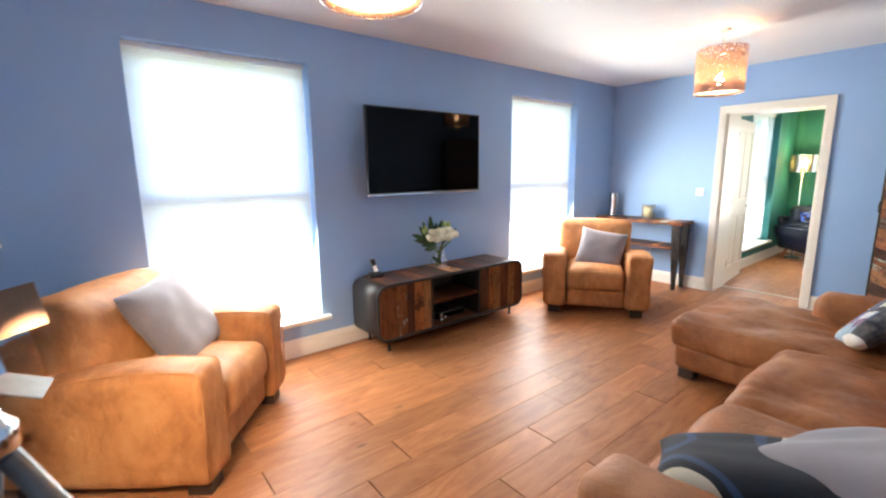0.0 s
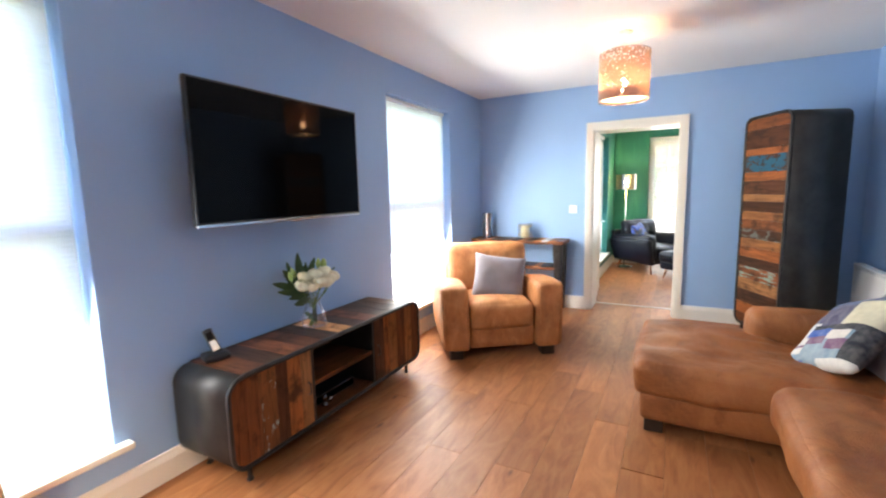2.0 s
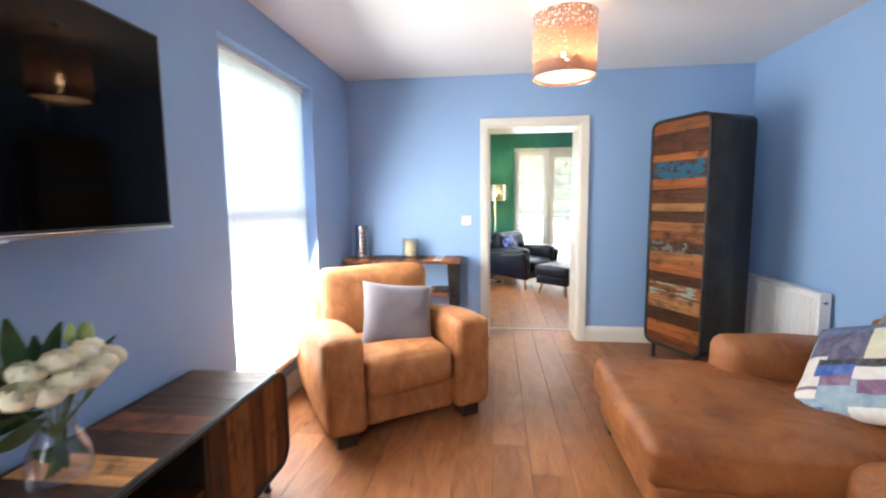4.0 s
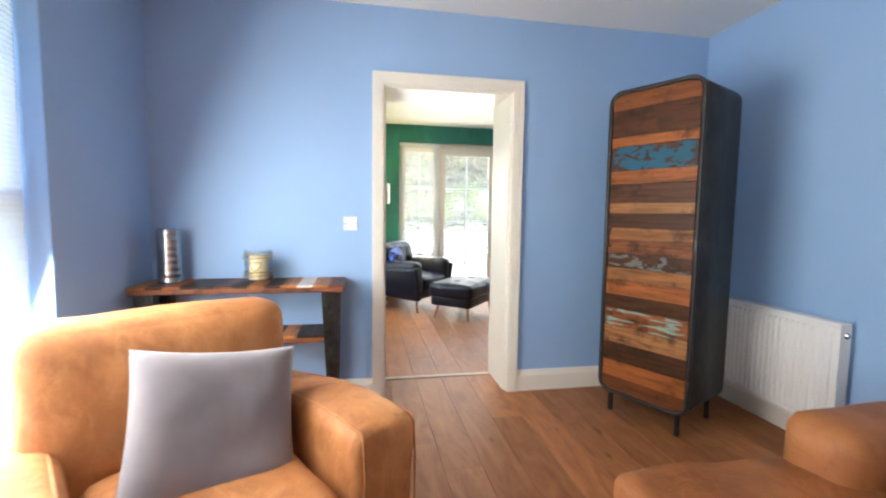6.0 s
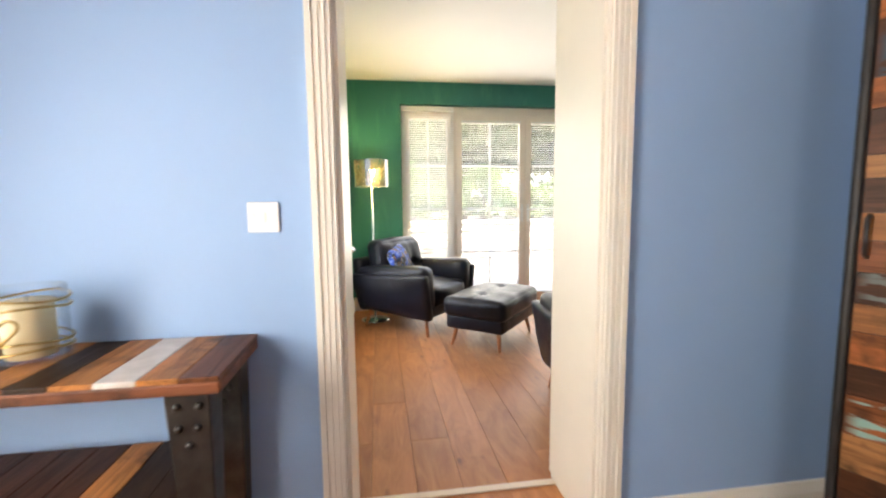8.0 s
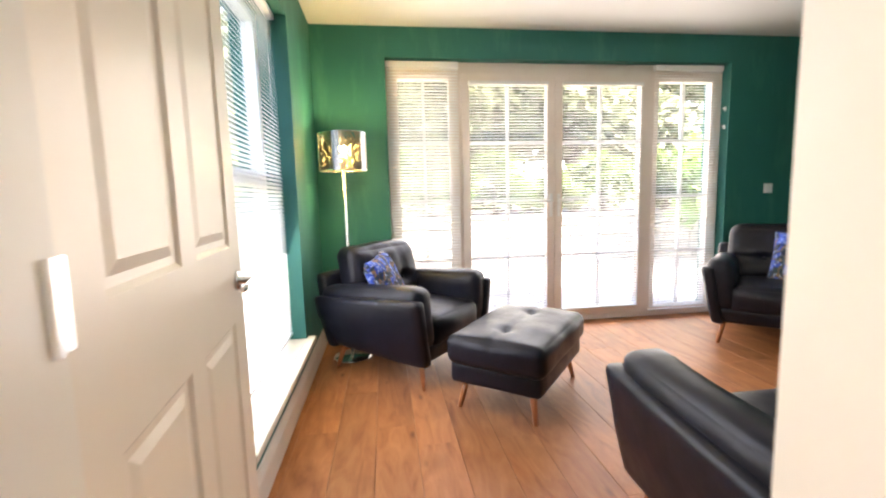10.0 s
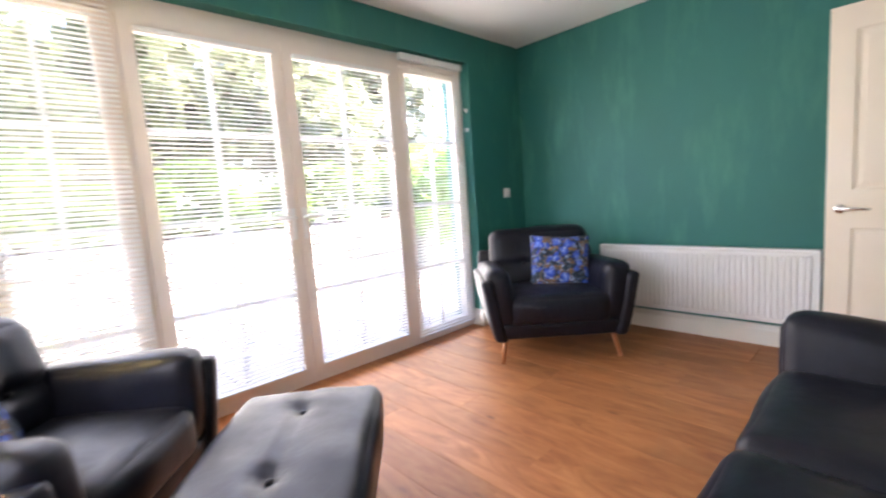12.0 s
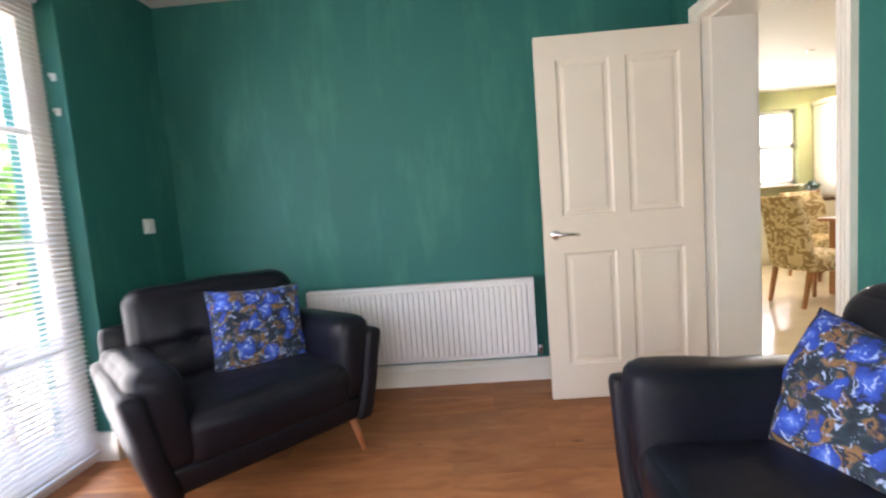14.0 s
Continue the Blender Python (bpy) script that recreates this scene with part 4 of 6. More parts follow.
def tan_sofa():
    s = thing("corner_sofa", "large worn tan leather corner sofa with a chaise", "sofa")
    X0, X1, B = 1.12, 4.13, -0.17
    part("base", soft(2.06, 0.86, 0.20, 0.03, (0, 0.006, 0), 10, 0.008, 4, 1), M_SOFA, s, "", True, pose(2.15, 0.30, 0.17))
    part("chaise_base", soft(0.93, 1.50, 0.18, 0.03, (0.006, 0.006, 0), 12, 0.008, 4, 2), M_SOFA, s, "", True, pose(3.655, 0.640, 0.16))
    part("chaise_cushion", soft(0.97, 1.53, 0.205, 0.050, (0.014, 0.012, 0.014), 44, 0.020, 5.5, 3, creases(((0.16, -0.12, 0.36), (-0.2, 0.25, 0.16)), 0.014, 0.10)), M_SOFA, s, "", True, pose(3.655, 0.665, 0.315))
    for k, (x, w, dep) in enumerate(((1.815, 0.89, 0.97), (2.70, 0.90, 0.97))):
        part("seat_cushion", soft(w, dep, 0.25, 0.085, (0.006, 0.012, 0.020), 36, 0.020, 4.5, 11 + k, creases(((0.1, -0.1, 0.3), (-0.25, 0.3, 0.18)), 0.011, 0.10)), M_SOFA, s, "", True, pose(x, -0.165 + dep / 2, 0.315))
    part("arm", soft(0.26, 0.98, 0.52, 0.065, (0.010, 0.010, 0.012), 14, 0.014, 4, 21), M_SOFA, s, "", True, pose(X0 + 0.13, 0.325, 0.325))
    part("arm", soft(0.25, 0.97, 0.52, 0.075, (0.010, 0.010, 0.012), 14, 0.014, 4, 22), M_SOFA, s, "", True, pose(X1 - 0.115, 0.325, 0.325))
    part("back_frame", soft(X1 - X0, 0.17, 0.60, 0.05, (0, 0.01, 0.01), 14, 0.01, 3, 23), M_SOFA, s, "", True, pose((X0 + X1) / 2, B + 0.085, 0.39))
    for k, (x, w) in enumerate(((1.80, 0.86), (2.67, 0.86), (3.50, 0.78))):
        part("back_cushion", soft(w, 0.22, 0.42, 0.09, (0, 0.035, 0.02), 12, 0.016, 4.5, 31 + k, lean(-0.2)), M_SOFA, s, "", True, pose(x, 0.06, 0.57))
    for x, y in ((1.22, 0.66), (1.22, -0.05), (3.265, 1.315), (4.04, 1.315), (4.04, -0.05), (3.0, -0.05), (2.3, 0.62)):
        part("foot", bbox(x - 0.05, y - 0.05, 0, x + 0.05, y + 0.05, 0.085, 0.006), M_DARKFOOT, s, "dark wooden block foot")


tan_sofa()
pillow("cushion", pose(3.55, 0.43, 0.585, -50, 0, 0) @ pose(0, 0, 0, 0, 0, 28), 0.53, 0.15, M_PATCH, "blue and cream patchwork cushion on the tan sofa", "patchwork cushions", 3)
pillow("cushion", pose(3.52, 0.25, 0.62, -60, 0, 12), 0.46, 0.15, M_GREYCUSH, "grey velvet cushion behind the patchwork cushion", "grey cushions", 4)
pillow("cushion", pose(1.60, 0.52, 0.53, -16, 10, 0) @ pose(0, 0, 0, 0, 0, 20), 0.50, 0.15, M_DARKCUSH, "black and cream printed cushion on the sofa seat", "patchwork cushions", 5)
pillow("cushion", pose(1.71, 0.25, 0.635, -22, 10, 0) @ pose(0, 0, 0, 0, 0, -20), 0.52, 0.16, M_GREYCUSH, "grey and white cushion lying on the sofa end", "grey cushions", 6)


def rounded_loop(w, h, r, seg=6):
    """The corners of a rounded rectangle in x and z, centred on x, from z=0."""
    out = []
    for cx, cz, a0 in ((w / 2 - r, r, -90), (w / 2 - r, h - r, 0), (-w / 2 + r, h - r, 90), (-w / 2 + r, r, 180)):
        for k in range(seg + 1):
            a = radians(a0 + 90 * k / seg)
            out.append((cx + r * math.cos(a), cz + r * math.sin(a)))
    return out


def shell(w, h, r, depth, t):
    """An open steel box with rounded corners: front at y=0, back at y=depth, wall thickness t."""
    bm = bmesh.new()
    o, i = rounded_loop(w, h, r), [(x, z + t) for x, z in rounded_loop(w - 2 * t, h - 2 * t, max(r - t, 0.01))]
    n = len(o)
    fo, bo = [[bm.verts.new((x, y, z)) for x, z in o] for y in (0, depth)]
    fi, bi = [[bm.verts.new((x, y, z)) for x, z in i] for y in (0, depth)]
    for k in range(n):
        q = (k + 1) % n
        bm.faces.new((fo[k], fo[q], bo[q], bo[k]))
        bm.faces.new((fi[k], bi[k], bi[q], fi[q]))
        bm.faces.new((fo[k], fi[k], fi[q], fo[q]))
        bm.faces.new((bo[k], bo[q], bi[q], bi[k]))
    return bm


def clipped_board(x0, x1, z0, z1, loop_w, loop_h, r, t):
    """A board in the plane y, with its corners cut to a rounded outline (centred on x, from z=0)."""
    pts = []

    def push(x, z):
        cx, cz = loop_w / 2 - r, loop_h / 2 - r
        dx, dz = abs(x) - cx, abs(z - loop_h / 2) - cz
        if dx > 0 and dz > 0 and math.hypot(dx, dz) > r:
            f = r / math.hypot(dx, dz)
            x = math.copysign(cx + dx * f, x)
            z = loop_h / 2 + math.copysign(cz + dz * f, z - loop_h / 2)
        return x, z

    n = 8
    for k in range(n):
        pts.append(push(x0 + (x1 - x0) * k / n, z0))
    for k in range(n):
        pts.append(push(x1, z0 + (z1 - z0) * k / n))
    for k in range(n):
        pts.append(push(x1 - (x1 - x0) * k / n, z1))
    for k in range(n):
        pts.append(push(x0, z1 - (z1 - z0) * k / n))
    bm = bmesh.new()
    a, b = [[bm.verts.new((x, y, z)) for x, z in pts] for y in (0, t)]
    bm.faces.new(a)
    bm.faces.new(b[::-1])
    for k in range(len(pts)):
        q = (k + 1) % len(pts)
        bm.faces.new((a[k], b[k], b[q], a[q]))
    bmesh.ops.remove_doubles(bm, verts=bm.verts[:], dist=1e-5)
    return bm


def centred(bm, x, z):
    """Moves a board's middle to its own origin."""
    return moved(bm, Matrix.Translation((-x, 0, -z)))


def sideboard():
    W, Hh, D, R = 1.66, 0.455, 0.41, 0.085
    s = thing("sideboard", "low sideboard of reclaimed boards in a black steel shell", "sideboard", pose(2.615, 3.0, 0.10))
    part("shell", shell(W, Hh, R, D, 0.012), M_STEEL, s, "rounded black steel casing", True)
    part("back_panel", boxes((-W / 2 + 0.05, D - 0.02, 0.03, W / 2 - 0.05, D - 0.012, Hh - 0.03)), M_STEEL, s)
    part("rim", joined(shell(W + 0.008, Hh + 0.008, R + 0.004, 0.014, 0.018)), M_STEEL, s, "", True, pose(0, -0.006, -0.004))
    xa, xb = -0.30, 0.255
    for x in (xa, xb):
        part("divider", boxes((x - 0.009, 0.004, 0.013, x + 0.009, D - 0.02, Hh - 0.013)), M_STEEL, s)
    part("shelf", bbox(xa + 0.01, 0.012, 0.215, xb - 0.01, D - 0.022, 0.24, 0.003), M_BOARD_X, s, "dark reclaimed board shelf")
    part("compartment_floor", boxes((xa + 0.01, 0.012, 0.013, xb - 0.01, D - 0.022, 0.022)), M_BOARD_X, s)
    iw, ih = W - 0.03, Hh - 0.03
    for x0, x1, side in ((-iw / 2, xa - 0.012, -1), (xb + 0.012, iw / 2, 1)):
        d = part("door", clipped_board(x0, x1, 0, ih, iw, ih, R - 0.012, 0.008), M_STEEL, s, "", False, pose(0, 0.014, 0.015))
        n = 6
        cuts = [x0 + (x1 - x0) * (k + (random.uniform(-0.22, 0.22) if 0 < k < n else 0)) / n for k in range(n + 1)]
        for k in range(n):
            a, b = cuts[k] + 0.0008, cuts[k + 1] - 0.0008
            cx = (a + b) / 2
            mat = M_BOARD_MINTZ if side < 0 and k == 2 else UPRIGHT[(("brown", "brown", "tan", "dark", "orange", "tan") if side < 0 else ("dark", "orange", "tan", "brown", "tan", "brown"))[k]]
            part("board", centred(clipped_board(a, b, 0.002, ih - 0.002, iw - 0.004, ih, R - 0.014, 0.012), cx, ih / 2), mat, d, "", False, pose(cx, -0.012 + random.uniform(-0.001, 0.001), ih / 2))
        hx = x1 - 0.03 if side < 0 else x0 + 0.03
        part("handle", tube([(hx, -0.010, ih / 2 + 0.035), (hx, -0.030, ih / 2 + 0.03), (hx, -0.032, ih / 2 - 0.03), (hx, -0.010, ih / 2 - 0.035)], 0.004, 6), M_IRON, d, "small iron pull", True)
    n = 11
    tw = W - 2 * R - 0.02
    for k in range(n):
        a = -tw / 2 + tw * k / n
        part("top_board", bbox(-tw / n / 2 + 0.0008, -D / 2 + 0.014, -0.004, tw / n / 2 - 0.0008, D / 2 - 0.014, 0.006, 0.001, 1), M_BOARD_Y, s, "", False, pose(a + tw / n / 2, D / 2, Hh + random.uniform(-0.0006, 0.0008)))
    part("top_edging", joined(boxes((-tw / 2, 0.0, Hh - 0.004, tw / 2, 0.0135, Hh + 0.008)), boxes((-tw / 2, D - 0.0135, Hh - 0.004, tw / 2, D, Hh + 0.008))), M_STEEL, s)
    for x in (-W / 2 + 0.12, W / 2 - 0.12):
        for y in (0.05, D - 0.05):
            part("leg", moved(revolve([(0.016, -0.10), (0.018, -0.092), (0.012, -0.085), (0.012, -0.01), (0.020, 0.0)], 14), pose(x, y, 0.002)), M_STEEL, s, "", True)


sideboard()


def media_box():
    b = thing("media_box", "black media box on the sideboard's lower shelf", "media box", pose(2.60, 3.22, 0.1225))
    part("case", bbox(-0.18, -0.11, 0, 0.18, 0.11, 0.055, 0.005), M_BLACK, b)
    part("front_panel", boxes((-0.17, -0.113, 0.008, 0.17, -0.1095, 0.047)), M_SCREEN, b)
    part("foot", boxes((-0.15, -0.09, -0.0005, -0.12, -0.06, 0.002)), M_BLACK, b)


media_box()


def small_ornament():
    o = thing("ornament", "small silver ornament in the sideboard opening", "ornament", pose(2.47, 3.08, 0.1225))
    part("base", revolve([(0.022, 0), (0.022, 0.006), (0.008, 0.012), (0.010, 0.03), (0.018, 0.045), (0.012, 0.062), (0.004, 0.07)], 16), M_TIN, o, "", True)
    part("ball", moved(revolve([(0.003, -0.018), (0.014, -0.012), (0.018, 0), (0.014, 0.012), (0.003, 0.018)], 14), pose(0.045, 0.0, 0.018)), M_TIN, o, "", True)


small_ornament()


def television():
    t = thing("television", "large black flat television on the blue wall", "television", pose(2.465, 3.222, 1.245))
    w, h = 1.196, 0.692
    part("casing", bevelled(boxes((-w / 2, 0.0, 0, w / 2, 0.03, h)), 0.004, 2), M_BLACK, t)
    part("rear_housing", bbox(-w * 0.36, 0.03, h * 0.12, w * 0.36, 0.06, h * 0.8, 0.01), M_BLACK, t)
    part("screen", boxes((-w / 2 + 0.011, -0.0015, 0.017, w / 2 - 0.011, 0.002, h - 0.011)), M_SCREEN, t, "glossy dark screen")
    part("bottom_trim", bbox(-w / 2, -0.003, -0.006, w / 2, 0.026, 0.008, 0.002), M_CHROME, t, "silver bottom edge")
    part("badge", bbox(-0.03, -0.006, -0.012, 0.03, 0.006, -0.005, 0.002), M_CHROME, t)
    part("wall_bracket", boxes((-0.22, 0.06, h * 0.3, 0.22, 0.09, h * 0.34), (-0.22, 0.06, h * 0.6, 0.22, 0.09, h * 0.64), (-0.06, 0.085, h * 0.28, 0.06, LR_N - 3.222, h * 0.68)), M_STEEL, t)


television()


def flower_vase():
    v = thing("flower_vase", "clear glass vase of white roses with green leaves", "flower vase", pose(2.555, 3.21, 0.5625) @ Matrix.Scale(1.12, 4))
    prof = [(0.048, 0.0), (0.062, 0.004), (0.068, 0.02), (0.069, 0.05), (0.062, 0.085), (0.046, 0.12), (0.038, 0.145), (0.042, 0.165), (0.052, 0.185)]
    inner = [(r - 0.003, z) for r, z in prof[::-1][:-2]] + [(0.05, 0.012), (0.001, 0.012)]
    g = part("glass", revolve(prof + inner, 32, False), M_THIN, v, "clear glass", True)
    g.visible_shadow = False
    rnd = random.Random(5)
    heads = [(-0.085, -0.03, 0.245), (-0.05, -0.05, 0.235), (-0.01, -0.055, 0.245), (0.03, -0.055, 0.235), (0.065, -0.045, 0.245), (0.105, -0.02, 0.25), (0.0, -0.02, 0.285), (0.045, -0.02, 0.28), (-0.045, 0.0, 0.275), (0.085, 0.01, 0.28)]
    heads = [(x * 1.3, y * 1.2, z + 0.012) for x, y, z in heads]
    for k, (x, y, z) in enumerate(heads):
        part("stem", tube([(x * -0.25, y * -0.25, 0.02), (x * 0.15, y * 0.15, 0.14), (x * 0.7, y * 0.7, z - 0.06), (x, y, z - 0.015)], [0.0028, 0.0028, 0.0025, 0.003], 6), M_STEM, v, "", True)
        rose = bmesh.new()
        for ring, (rad, hh, cnt, openn) in enumerate(((0.013, 0.052, 4, 0.1), (0.023, 0.054, 5, 0.2), (0.032, 0.052, 6, 0.3), (0.038, 0.044, 6, 0.5))):
            for q in range(cnt):
                a0 = 2 * math.pi * (q + 0.5 * ring) / cnt + rnd.random() * 0.3
                rows = []
                for zi in range(4):
                    tt = zi / 3
                    r = rad * (0.30 + 0.70 * math.sin(0.25 + tt * 2.15)) * (1 + 0.25 * openn * tt ** 3)
                    wdt = (math.pi / cnt) * 1.35 * (1 - 0.35 * tt * tt)
                    rows.append([rose.verts.new((r * math.cos(a0 + wdt * s), r * math.sin(a0 + wdt * s), hh * (tt - 0.35) - 0.004 * s * s * tt + rnd.uniform(-0.001, 0.001))) for s in (-1, -0.5, 0, 0.5, 1)])
                for ra, rb in zip(rows, rows[1:]):
                    for i in range(4):
                        rose.faces.new((ra[i], ra[i + 1], rb[i + 1], rb[i]))
        part("rose", rose, M_PETAL, v, "open white rose", True, pose(x, y, z, rnd.uniform(-25, 25) - y * 300, x * 250, rnd.uniform(0, 90)))

    def leaf(base, tip, width, mat, nm, bend):
        bm = bmesh.new()
        base, tip = Vector(base), Vector(tip)
        d = tip - base
        side = d.cross(Vector((0.2, 1, 0.1))).normalized()
        up = side.cross(d).normalized()
        rows = []
        for k in range(7):
            tt = k / 6
            c = base + d * tt + up * bend * math.sin(tt * math.pi)
            ww = width * math.sin(math.pi * min(0.97, tt * 0.93 + 0.04)) ** 0.8
            rows.append([bm.verts.new(c - side * ww + up * ww * 0.25), bm.verts.new(c), bm.verts.new(c + side * ww + up * ww * 0.25)])
        for a, b in zip(rows, rows[1:]):
            for i in range(2):
                bm.faces.new((a[i], a[i + 1], b[i + 1], b[i]))
        part(nm, bm, mat, v, "", True)

    for base, tip, wd, bend in (((-0.01, 0.02, 0.20), (-0.03, 0.05, 0.40), 0.022, 0.02), ((0.0, 0.02, 0.22), (0.055, 0.05, 0.36), 0.020, 0.01), ((-0.03, 0.02, 0.2), (-0.105, 0.04, 0.33), 0.018, 0.02), ((-0.05, 0.0, 0.22), (-0.165, 0.02, 0.28), 0.016, 0.01),
                                ((-0.05, -0.01, 0.2), (-0.17, -0.02, 0.245), 0.014, 0.01), ((-0.04, -0.02, 0.18), (-0.12, -0.05, 0.17), 0.018, -0.01), ((-0.04, -0.02, 0.2), (-0.13, -0.03, 0.20), 0.014, 0.0), ((0.02, 0.02, 0.2), (0.02, 0.07, 0.34), 0.02, 0.02),
                                ((0.05, 0.0, 0.2), (0.14, 0.02, 0.29), 0.012, 0.01), ((-0.03, 0.03, 0.2), (-0.07, 0.07, 0.36), 0.016, 0.02), ((0.01, -0.01, 0.03), (-0.03, -0.03, 0.12), 0.012, 0.0), ((0.0, 0.01, 0.03), (0.04, 0.02, 0.13), 0.012, 0.0), ((0.0, 0.0, 0.05), (-0.045, 0.02, 0.10), 0.012, 0.0)):
        tip = (tip[0] * 1.5, tip[1], tip[2] * 1.06) if tip[2] > 0.16 else tip
        leaf(base, tip, wd * 1.25, M_LEAF, "leaf", bend)
    for x, y, z in ((0.075, 0.02, 0.35), (0.105, 0.015, 0.345), (0.135, 0.03, 0.335), (-0.13, 0.02, 0.31), (-0.10, 0.03, 0.325)):
        part("bud", moved(revolve([(0.002, -0.028), (0.011, -0.014), (0.014, 0.0), (0.009, 0.018), (0.002, 0.032)], 10), pose(x, y, z, rnd.uniform(-12, 12), x * 160, 0)), M_BUD, v, "green lily bud", True)
        part("stem", tube([(x * 0.1, y * 0.1, 0.12), (x * 0.6, y * 0.6, 0.22), (x, y, z - 0.025)], 0.0025, 6), M_STEM, v, "", True)


flower_vase()


def telephone():
    p = thing("telephone", "black and silver cordless telephone in its cradle", "telephone", pose(1.955, 3.31, 0.5625, 0, 0, -20))
    part("cradle", soft(0.125, 0.11, 0.034, 0.014, (0, 0, 0.004), 8), M_BLACK, p, "", True, pose(0, 0, 0.0165))
    h = part("handset", bevelled(boxes((-0.022, -0.010, 0, 0.022, 0.010, 0.145)), 0.007, 3), M_BLACK, p, "", True, pose(0.012, -0.012, 0.024, -34, -14, 0))
    part("keypad", boxes((-0.016, -0.0115, 0.02, 0.016, -0.0095, 0.075)), M_CHROME, h, "silver keypad")
    part("display", boxes((-0.015, -0.0115, 0.085, 0.015, -0.0095, 0.125)), M_SCREEN, h)


telephone()


def wardrobe():
    W, Hh, D, R = 0.54, 1.83, 0.455, 0.075
    w = thing("wardrobe", "tall narrow wardrobe of reclaimed boards in black steel", "wardrobe", pose(5.165, 0.598, 0.13, 0, 0, -153.7))
    part("shell", shell(W, Hh, R, D, 0.012), M_STEEL, w, "rounded black steel casing", True)
    part("back_panel", boxes((-W / 2 + 0.05, D - 0.014, 0.04, W / 2 - 0.05, D - 0.006, Hh - 0.04)), M_STEEL, w)
    part("rim", shell(W + 0.010, Hh + 0.010, R + 0.005, 0.018, 0.020), M_STEEL, w, "", True, pose(0, -0.010, -0.005))
    iw, ih = W - 0.036, Hh - 0.036
    d = part("door", clipped_board(-iw / 2, iw / 2, 0, ih, iw, ih, R - 0.02, 0.008), M_STEEL, w, "", False, pose(0, 0.010, 0.018))
    cuts = [0.0, 0.047, 0.104, 0.168, 0.225, 0.287, 0.334, 0.385, 0.427, 0.474, 0.521, 0.561, 0.610, 0.643, 0.707, 0.750, 0.828, 0.860, 0.948, 1.0]
    tones = ("brown", "orange", "dark", "tan", "mint", "dark", "orange", "tan", "pale", "brown", "tan", "dark", "tan", "dark", "orange", "blue", "orange", "dark", "brown")
    paints = {"mint": M_BOARD_MINT, "pale": M_BOARD_PALE, "blue": M_BOARD_BLUE}
    for k in range(len(cuts) - 1):
        a, b = cuts[k] * ih + 0.0008, cuts[k + 1] * ih - 0.0008
        cz = (a + b) / 2
        part("board", centred(clipped_board(-iw / 2 + 0.002, iw / 2 - 0.002, a, b, iw - 0.004, ih, R - 0.022, 0.014), 0, cz), paints.get(tones[k]) or ACROSS[tones[k]], d, "", False, pose(0, -0.014 + random.uniform(-0.002, 0.001), cz))
    hx = 0.018 - iw / 2
    part("handle", tube([(hx, -0.012, 1.00), (hx, -0.036, 0.99), (hx, -0.040, 0.945), (hx, -0.036, 0.90), (hx, -0.012, 0.89)], 0.006, 8), M_IRON, d, "iron pull handle", True)
    for z in (0.16, 0.92, 1.66):
        part("hinge", boxes((W / 2 - 0.012, -0.014, z, W / 2 + 0.003, -0.008, z + 0.05)), M_IRON, w, "steel hinge")
    for x in (-W / 2 + 0.065, W / 2 - 0.065):
        for y in (0.03, D - 0.05):
            part("leg", moved(revolve([(0.015, -0.13), (0.017, -0.12), (0.015, -0.11), (0.015, -0.01), (0.022, 0.0)], 14), pose(x, y, 0.002)), M_STEEL, w, "", True)


wardrobe()


def console_table():
    Z, X0, X1, Y0, Y1 = 0.818, 5.405, 5.722, 2.315, 3.415
    t = thing("console_table", "narrow console table of reclaimed boards with riveted iron legs", "console table")
    n = 13
    for zz, y0, y1, x0, x1, nm, cnt in ((Z, Y0, Y1, X0, X1, "top_board", n), (0.525, Y0 + 0.10, Y1 - 0.10, X0 + 0.03, X1 - 0.02, "shelf_board", 11)):
        part(nm.replace("board", "edging"), bbox(x0, y0, zz - 0.042, x1, y1, zz - 0.012, 0.006), M_BOARD_Y, t)
        for k in range(cnt):
            wd = (y1 - y0) / cnt
            mat = M_BOARD_WHITE if (nm == "top_board" and k == 2) else M_BOARD_TABLE
            part(nm, bbox(-(x1 - x0) / 2, -wd / 2 + 0.0008, -0.013, (x1 - x0) / 2, wd / 2 - 0.0008, 0.0, 0.0015, 1), mat, t, "", False, pose((x0 + x1) / 2, y0 + wd * (k + 0.5), zz + random.uniform(-0.0006, 0.0006)))
    for sy, y in ((1, Y0 + 0.075), (-1, Y1 - 0.075)):
        for sx, x in ((1, X0 + 0.05), (-1, X1 - 0.05)):
            bm = bmesh.new()
            rows = []
            for z, h in ((0.0, 0.020), (0.25, 0.030), (0.60, 0.043), (Z - 0.043, 0.048)):
                ys = y - sy * 0.0 - sy * 0.012 * (Z - z)
                rows.append([bm.verts.new((x + a * h * 0.8, ys + b * h, z)) for a, b in ((-1, -1), (1, -1), (1, 1), (-1, 1))])
            for a, b in zip(rows, rows[1:]):
                for i in range(4):
                    bm.faces.new((a[i], a[(i + 1) % 4], b[(i + 1) % 4], b[i]))
            bm.faces.new(rows[0][::-1])
            bm.faces.new(rows[-1])
            leg = part("leg", bevelled(bm, 0.003, 1), M_IRON, t, "tapered worn iron leg")
            for dy, dz in ((-0.025, 0.07), (0.022, 0.07), (-0.02, 0.12), (0.02, 0.12), (0.0, 0.16)):
                part("rivet", moved(revolve([(0.009, 0), (0.0085, 0.004), (0.004, 0.008)], 10), pose(x - 0.0385 * 1, y + dy, Z - dz, 0, -90, 0)), M_IRON, leg, "", True)


console_table()


